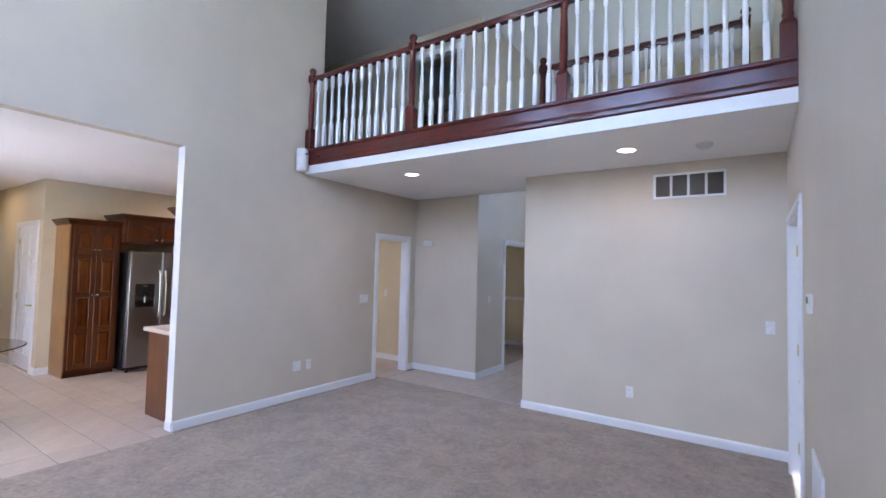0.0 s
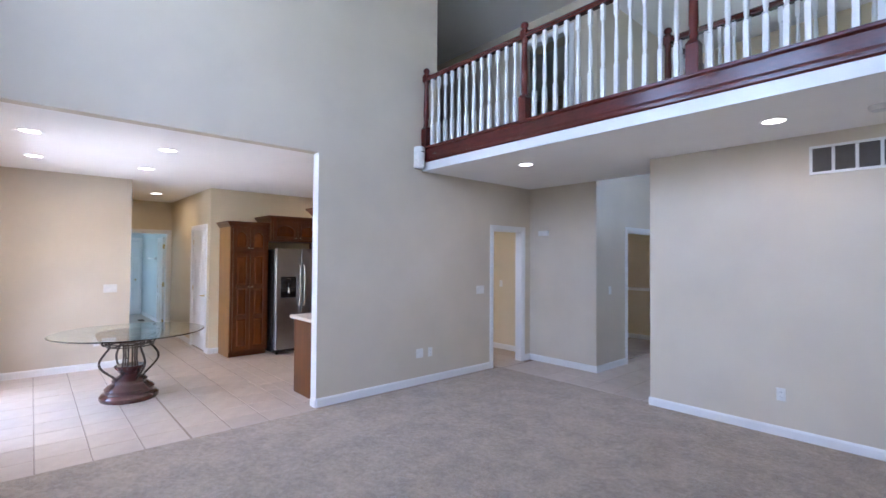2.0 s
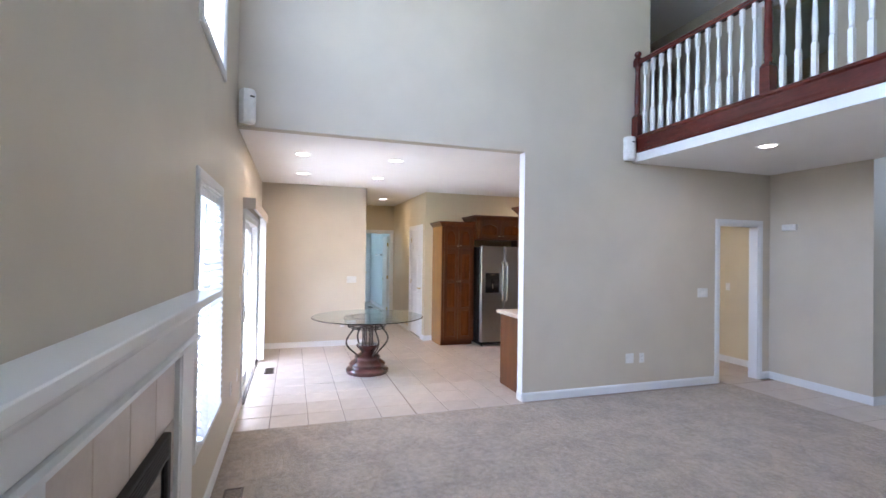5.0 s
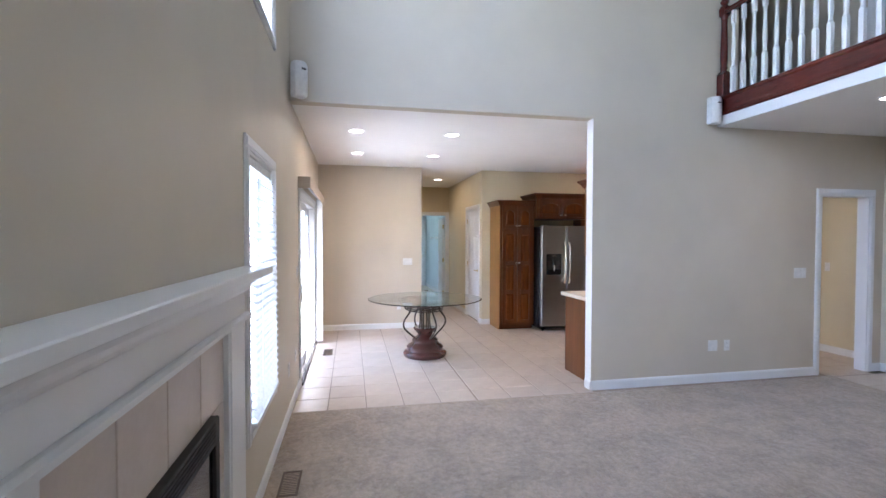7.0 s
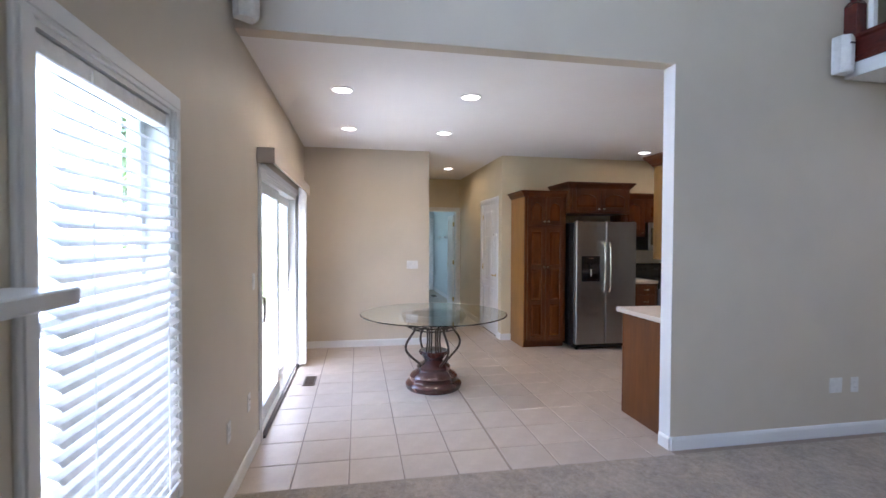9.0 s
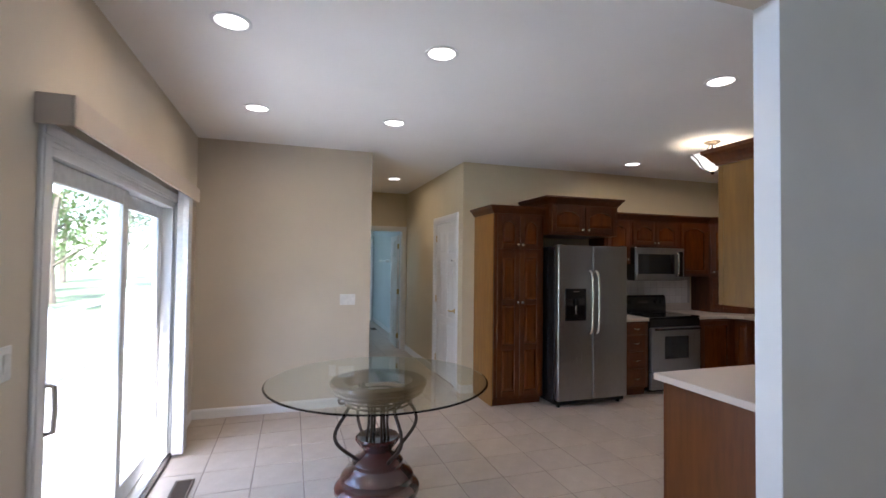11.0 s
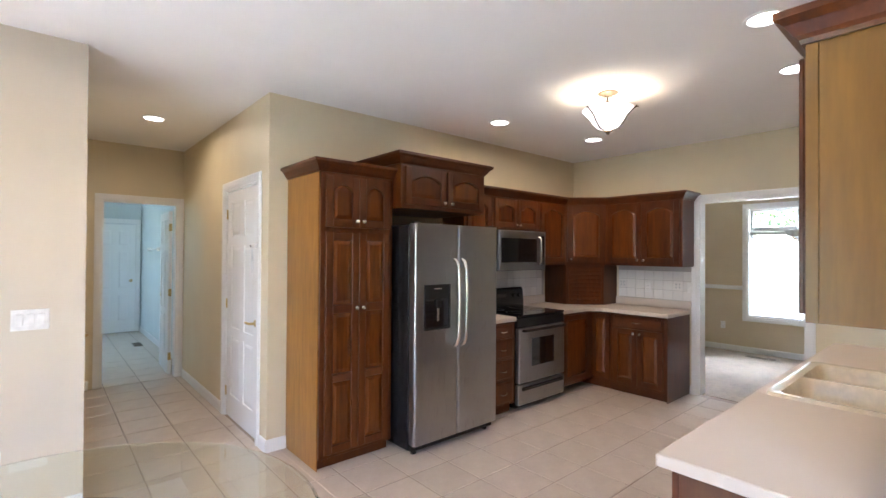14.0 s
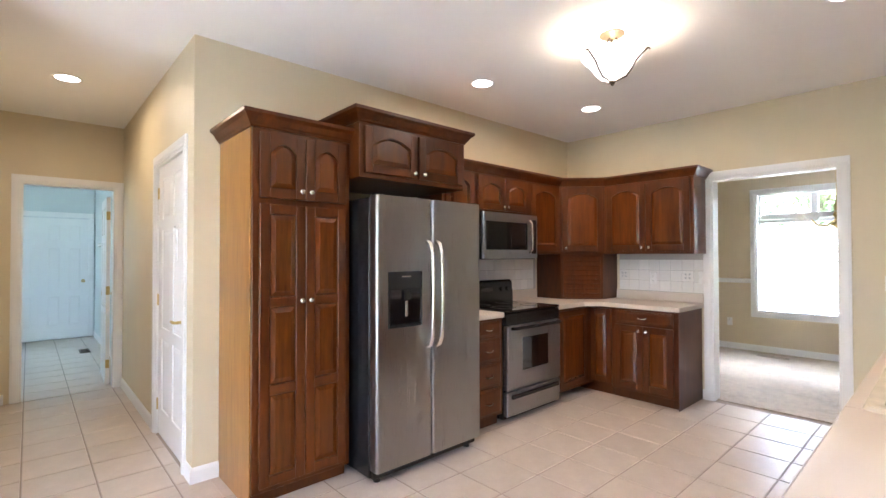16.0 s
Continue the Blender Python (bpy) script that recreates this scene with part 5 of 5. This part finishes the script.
wall_plate(X_W, 5.01, 1.158, "+x", "switch", 3)
wall_plate(X_W, 3.90, 0.393, "+x", "blank", 2)
wall_plate(X_W, 4.075, 0.39, "+x", "outlet")
wall_plate(0.445, Y_V, 1.148, "-y", "switch", 1)
wall_plate(-0.74, Y_V, 0.385, "-y", "outlet")
wall_plate(X_F, 6.55, 1.15, "+x", "switch")
wall_plate(X_NOOK, 1.05, 1.137, "+x", "switch", 3)
wall_plate(X_NOOK, 0.903, 0.38, "+x", "outlet")
wall_plate(-4.70, Y_S, 1.20, "+y", "switch", 1)
wall_plate(-4.07, Y_S, 0.41, "+y", "outlet")
wall_plate(-4.55, Y_S, 0.41, "+y", "outlet")
wall_plate(-6.40, Y_N - 0.008, 1.16, "-y", "switch")
wall_plate(-6.87, Y_N - 0.012, 1.14, "-y", "outlet")
wall_plate(-5.10, Y_N, 1.16, "-y", "switch")
wall_plate(-7.02, 9.40, 0.40, "-y", "outlet")

cr = part("trim", extrude([(0.0, 0.975), (0.012, 0.975), (0.02, 0.995), (0.024, 1.02), (0.014, 1.035), (0.0, 1.04)], 0.0, 1.23), M_WHITE)
cr.matrix_world = facing(-7.98, 9.40, 0, "-y")
tagged(cr, "white chair rail moulding", "trim", kind="structure")
cr = part("trim", extrude([(0.0, 0.975), (0.012, 0.975), (0.02, 0.995), (0.024, 1.02), (0.014, 1.035), (0.0, 1.04)], 0.0, 2.1), M_WHITE)
cr.matrix_world = facing(-5.30, 9.40, 0, "-y")
tagged(cr, "white chair rail moulding", "trim", kind="structure")

# return-air grille
va2 = thing("return_air_grille", facing(-0.52, Y_V, 2.36, "-y"), "white framed return-air grille near the ceiling", "vent")
GW, GH = 0.635, 0.25
bm = bx(0, GW, -0.012, 0, 0, 0.022, 0.002)
bx(0, GW, -0.012, 0, GH - 0.022, GH, 0.002, bm)
for a in (0.0, 0.153, 0.306, 0.459, GW - 0.022):
    bx(a, a + 0.022, -0.0125, 0, 0.022, GH - 0.022, 0.0, bm)
part("frame", bm, M_WHITE, va2)
part("backing", bx(0.022, GW - 0.022, -0.0025, -0.0005, 0.022, GH - 0.022), M_DUCT, va2)
for k in range(4):
    for i in range(14):
        a = (0.022, 0.175, 0.328, 0.481)[k] + 0.004 + i * 0.0093
        part("louvre", bx(a, a + 0.0035, -0.009, -0.0026, 0.023, GH - 0.023), M_LOUVRE, va2)


def speaker(x, y, z, side, label, turn=0, tall=0.27):
    t = thing("wall_speaker", facing(x, y, z, side) @ pose(0, 0, 0, 0, 0, turn), label, "speaker", "wall speakers")
    n = 8
    prof = [(-0.062, -0.03), (-0.062, -0.10)] + [(-0.062 + 0.124 * i / n, -0.10 - 0.035 * math.sin(math.pi * i / n)) for i in range(1, n)] + [(0.062, -0.10), (0.062, -0.03)]
    part("housing", loops([[(px * s, py * s, zz) for px, py in prof] for s, zz in ((0.88, 0.0), (1.0, 0.02), (1.0, tall - 0.03), (0.9, tall))]), M_PLATE, t, "white plastic housing", True)
    part("bracket", bx(-0.03, 0.03, -0.03, 0.012 if turn else 0.0, 0.06, tall - 0.06, 0.004), M_IRON, t)
    part("badge", bx(-0.02, 0.02, -0.139, -0.130, tall - 0.075, tall - 0.062, 0.001), M_DUCT, t)
    return t


speaker(X_W, 3.82, 2.735, "+x", "white wall speaker beside the balcony edge", 0, 0.27)
speaker(X_W + 0.06, Y_S + 0.05, 2.738, "+x", "white corner speaker above the kitchen opening", 40, 0.295)

t = thing("thermostat", facing(X_E, 3.19, 1.42, "-x"), "white plastic thermostat on the wall", "thermostat")
part("housing", bx(-0.05, 0.05, -0.02, 0.0, 0, 0.10, 0.005), M_PLATE, t)
part("display", bx(-0.035, 0.035, -0.0215, -0.02, 0.05, 0.085, 0.001), M_DUCT, t)
wg = thing("wall_grille", facing(X_E, 3.14, 0.26, "-x"), "white louvred return-air grille low on the wall", "vent")
bm = bx(0, 0.40, -0.012, 0, 0, 0.03, 0.003)
bx(0, 0.40, -0.012, 0, 0.49, 0.52, 0.003, bm)
bx(0, 0.03, -0.012, 0, 0.03, 0.49, 0.0, bm)
bx(0.37, 0.40, -0.012, 0, 0.03, 0.49, 0.0, bm)
part("frame", bm, M_WHITE, wg)
part("backing", bx(0.03, 0.37, -0.003, -0.0005, 0.03, 0.49), M_DUCT, wg)
for i in range(22):
    part("louvre", bx(0.03, 0.37, -0.010, -0.004, 0.035 + i * 0.0207, 0.049 + i * 0.0207), M_WHITE, wg)
t = thing("door_chime", facing(-3.96, Y_F, 1.965, "-y"), "small white door chime box", "door chime")
part("housing", bx(-0.09, 0.09, -0.045, 0.0, 0, 0.08, 0.008), M_PLATE, t)
part("grille_line", bx(-0.07, 0.07, -0.0465, -0.045, 0.036, 0.042), M_ALU, t)
t = thing("smoke_detector", pose(-0.014, 4.698, 2.72), "round white smoke detector", "smoke detector")
part("housing", lathe([(0.065, 0.0), (0.065, -0.015), (0.055, -0.032), (0.03, -0.038)], 24), M_PLATE, t, "", True)
part("vent_ring", lathe([(0.045, -0.0345), (0.047, -0.039), (0.04, -0.039)], 24), M_ALU, t)


def register(x, y, w, d, label, mat):
    t = thing("floor_register", pose(x, y, 0.0), label, "floor vent", "floor registers")
    bm = bx(0, w, 0, 0.015, 0, 0.012, 0.002)
    bx(0, w, d - 0.015, d, 0, 0.012, 0.002, bm)
    bx(0, 0.015, 0.015, d - 0.015, 0, 0.012, 0.002, bm)
    bx(w - 0.015, w, 0.015, d - 0.015, 0, 0.012, 0.002, bm)
    part("frame", bm, mat, t)
    part("backing", bx(0.015, w - 0.015, 0.015, d - 0.015, 0.0005, 0.002), M_DUCT, t)
    long = w > d
    n = int((w if long else d) / 0.02)
    for i in range(1, n):
        s = i * (w if long else d) / n
        part("louvre", bx(s - 0.003, s + 0.003, 0.015, d - 0.015, 0.003, 0.010) if long else bx(0.015, w - 0.015, s - 0.003, s + 0.003, 0.003, 0.010), mat, t)


register(-6.45, -0.26, 0.30, 0.12, "brown metal floor register in the tile floor", M_BROWNREG)
register(-3.10, -0.33, 0.30, 0.12, "brown metal floor register in the carpet", M_BROWNREG)
register(-6.60, 9.02, 0.36, 0.10, "brown metal floor register in the dining carpet", M_BROWNREG)
register(-13.4, 2.2, 0.30, 0.12, "dark floor register in the laundry", M_BROWNREG)

# safety latch with beads on the closet door casing
t = thing("door_latch", facing(-8.075, Y_HN - 0.02, 1.55, "-y"), "small white door latch with a hanging bead chain", "door latch")
part("body", bx(-0.05, 0.03, -0.03, 0.0, 0.0, 0.035, 0.006), M_PLATE, t)
part("bolt", tube([(-0.09, -0.018, 0.018), (0.0, -0.018, 0.018)], 0.008, 8), M_IRON, t)
part("chain", tube([(-0.05, -0.02, 0.0), (-0.052, -0.02, -0.1), (-0.05, -0.02, -0.2)], 0.005, 6), M_ALU, t)
t = thing("towel_bar", facing(-13.6, 2.50, 1.55, "-y"), "white wall rail in the laundry", "rail")
part("bar", tube([(0.0, -0.06, 0.0), (0.9, -0.06, 0.0)], 0.012, 10), M_PLATE, t)
for a in (0.02, 0.88):
    part("bracket", bx(a - 0.015, a + 0.015, -0.07, 0.0, -0.03, 0.03, 0.005), M_PLATE, t)

# ---------- outside ----------
tagged(part("ground", bx(-400, 400, -400, 400, -0.45, -0.40), paint("lawn_grass", (0.17, 0.21, 0.10), 0.9, 0.25, 0.5, 12)), "green lawn", "ground", kind="structure")
dk = tagged(part("deck", bx(-13.0, -2.0, -2.6, Y_S - 0.15, -0.30, -0.13), paint("weathered_deck", (0.76, 0.74, 0.71), 0.8)), "weathered grey timber deck", "deck", kind="structure")
for i in range(15):
    y = -2.6 + i * 0.132
    part("board", bx(-13.0, -2.0, y + 0.004, y + 0.128, -0.13, -0.105), bpy.data.materials["weathered_deck"], dk)
dr = thing("deck_railing", pose(0, -2.5, -0.105), "grey painted timber deck railing", "railing")
for z in (0.12, 0.45, 0.92):
    part("rail", bx(-13.0, -2.0, -0.02, 0.02, z - 0.035, z + 0.035), M_ALU, dr)
for i in range(12):
    part("post", bx(-13.0 + i - 0.045, -13.0 + i + 0.045, -0.045, 0.045, 0.0, 1.0), M_ALU, dr)

M_LEAF = paint("spring_leaf", (0.13, 0.20, 0.07), 0.6, 0.4, 0)
M_BARK = paint("grey_bark", (0.16, 0.13, 0.10), 0.9, 0.3, 0.6, 30)


def tree(x, y, h, seed):
    rng = random.Random(seed)
    t = thing("tree", pose(x, y, -0.40), "tall leafy tree behind the lawn", "tree", "trees")
    pts = [(rng.uniform(-0.1, 0.1) * i, rng.uniform(-0.1, 0.1) * i, h * 0.8 * i / 6) for i in range(7)]
    bm = tube(pts, [0.22 * (1 - i / 7.5) for i in range(7)], 8)
    tips = []
    for i in range(14):
        k = rng.uniform(0.3, 0.98)
        p = Vector(pts[min(5, int(k * 6))])
        a = rng.uniform(0, 6.28)
        q = p + Vector((math.cos(a), math.sin(a), rng.uniform(0.3, 0.9))) * h * 0.2 * (1.3 - k)
        tube([p, (p + q) / 2 + Vector((0, 0, 0.15)), q], [0.06, 0.04, 0.015], 5, bm)
        tips += [p.lerp(q, 0.6), q]
    part("trunk", bm, M_BARK, t)
    bm = bmesh.new()
    for p in tips:
        for i in range(70):
            c = p + Vector((rng.gauss(0, 0.5), rng.gauss(0, 0.5), rng.gauss(0, 0.4)))
            u = Vector((rng.gauss(0, 1), rng.gauss(0, 1), rng.gauss(0, 1))).normalized() * 0.14
            v = u.orthogonal().normalized() * 0.07
            bm.faces.new([bm.verts.new(c + w) for w in (-u, v, u, -v)])
    part("crown", bm, M_LEAF, t)


for i, (x, y, h) in enumerate(((-20, -7.5, 9), (-26, -9, 11), (-32, -13, 10), (-38, -10, 11), (-45, -16, 12), (-16, -13, 9), (-52, -14, 12), (-8, -16, 10), (-8, 22, 9), (-4, 25, 10), (-12, 24, 10))):
    tree(x, y, h, i)

# ---------- floor tiles ----------
floor_base = tagged(part("floor_tile", bx(-15, -4.155, -0.6, Y_N + 0.07, -0.08, -0.004), M_GROUT), "cream ceramic tiles with thin brown grout", "tile floor", kind="structure")
floor_foyer = tagged(part("floor_tile_foyer", bx(-4.43, 0.56, 5.37, 9.4, -0.08, -0.004), M_GROUT), "cream ceramic tiles with thin grout", "tile floor", kind="structure")
TILE_MESH = {}


def lay_tiles(parent, areas, limit):
    p, g = 0.345, 0.004
    loose, count = bmesh.new(), 0
    for x0, x1, y0, y1 in areas:
        for i in range(math.floor((x0 + 4.83) / p), math.ceil((x1 + 4.83) / p)):
            for j in range(math.floor((y0 - 0.24) / p), math.ceil((y1 - 0.24) / p)):
                a0, a1 = max(x0, -4.83 + i * p + g), min(x1, -4.83 + (i + 1) * p - g)
                b0, b1 = max(y0, 0.24 + j * p + g), min(y1, 0.24 + (j + 1) * p - g)
                if a1 - a0 < 0.015 or b1 - b0 < 0.015:
                    continue
                w, d = round(a1 - a0, 3), round(b1 - b0, 3)
                if count >= limit:
                    bx(a0, a1, b0, b1, -0.01, 0.0, 0.0, loose)
                    continue
                if (w, d) not in TILE_MESH:
                    bm = bx(0, w, 0, d, -0.01, 0.0)
                    top = [e for e in bm.edges if all(v.co.z > -0.001 for v in e.verts)]
                    bmesh.ops.bevel(bm, geom=top, offset=0.003, segments=1, affect="EDGES")
                    me = bpy.data.meshes.new("tile")
                    bm.to_mesh(me)
                    bm.free()
                    me.materials.append(M_TILE)
                    TILE_MESH[(w, d)] = me
                ob = new("tile", TILE_MESH[(w, d)])
                ob.parent, ob.location = parent, (a0, b0, random.uniform(-0.0006, 0.0006))
                count += 1
    if loose.verts:
        tagged(part("far_tiles", loose, M_TILE, parent), kind="stuff")
    else:
        loose.free()


lay_tiles(floor_base, [(X_NOOK, -4.155, Y_S, Y_HS), (X_KIT, -4.155, Y_HS, Y_J), (X_KIT, X_B, Y_J, Y_N), (X_B, -4.155, 5.375, 5.96),
          (X_HALL, X_NOOK, Y_HS, Y_HN), (-14.78, X_HALL, 0.14, 2.50)], 290)
lay_tiles(floor_foyer, [(-4.155, X_V, 5.37, Y_F), (X_F, 0.56, Y_F, 9.40), (X_F - 0.12, X_F, 7.09, 8.17)], 120)

# ---------- backsplash tiles ----------
bs = thing("backsplash", pose(0, 0, 0), "white ceramic wall tile backsplash", "backsplash", kind="structure")
part("backing", bx(X_KIT + K, -6.345, Y_N - 0.006, Y_N - 0.001, 1.006, UZ), M_WGROUT, bs)
part("backing", bx(X_KIT + 0.001, X_KIT + 0.006, 4.14, Y_N - K, 1.011, UZ + 0.2), M_WGROUT, bs)
P = 0.108
ref = None


def wall_tiles(m, n, rows):
    global ref
    for i in range(n):
        for j in range(rows):
            if ref is None:
                ob = part("tile", bx(0.0015, P - 0.0015, -0.004, 0.001, 0.0015, P - 0.0015, 0.0012), M_BSTILE, bs)
                ref = ob.data
            else:
                ob = new("tile", ref)
                ob.parent = bs
            ob.matrix_local = m @ Matrix.Translation((i * P, 0, j * P))


wall_tiles(facing(X_KIT + K, Y_N - 0.006, 1.01, "-y"), 8, 3)
wall_tiles(facing(X_KIT + 0.006, 4.15, 1.015, "+x"), 15, 3)

# grey flower motifs on every third tile
M_MOTIF = plain("grey_glaze", (0.46, 0.47, 0.46), 0.25)
for i in (0, 3, 6):
    bm = bmesh.new()
    for k in range(4):
        a = radians(45 + 90 * k)
        c, d = math.cos(a), math.sin(a)
        rim = [(0.010, 0.0), (0.026, 0.009), (0.040, 0.0), (0.026, -0.009)]
        loops([[(u * c - v * d, y, u * d + v * c) for u, v in rim] for y in (-0.004, -0.0055)], bm)
    ob = part("tile_motif", bm, M_MOTIF, bs, "grey flower motif on a white tile")
    ob.matrix_local = facing(X_KIT + K + (i + 0.5) * P, Y_N - 0.006, 1.01 + 1.5 * P, "-y")
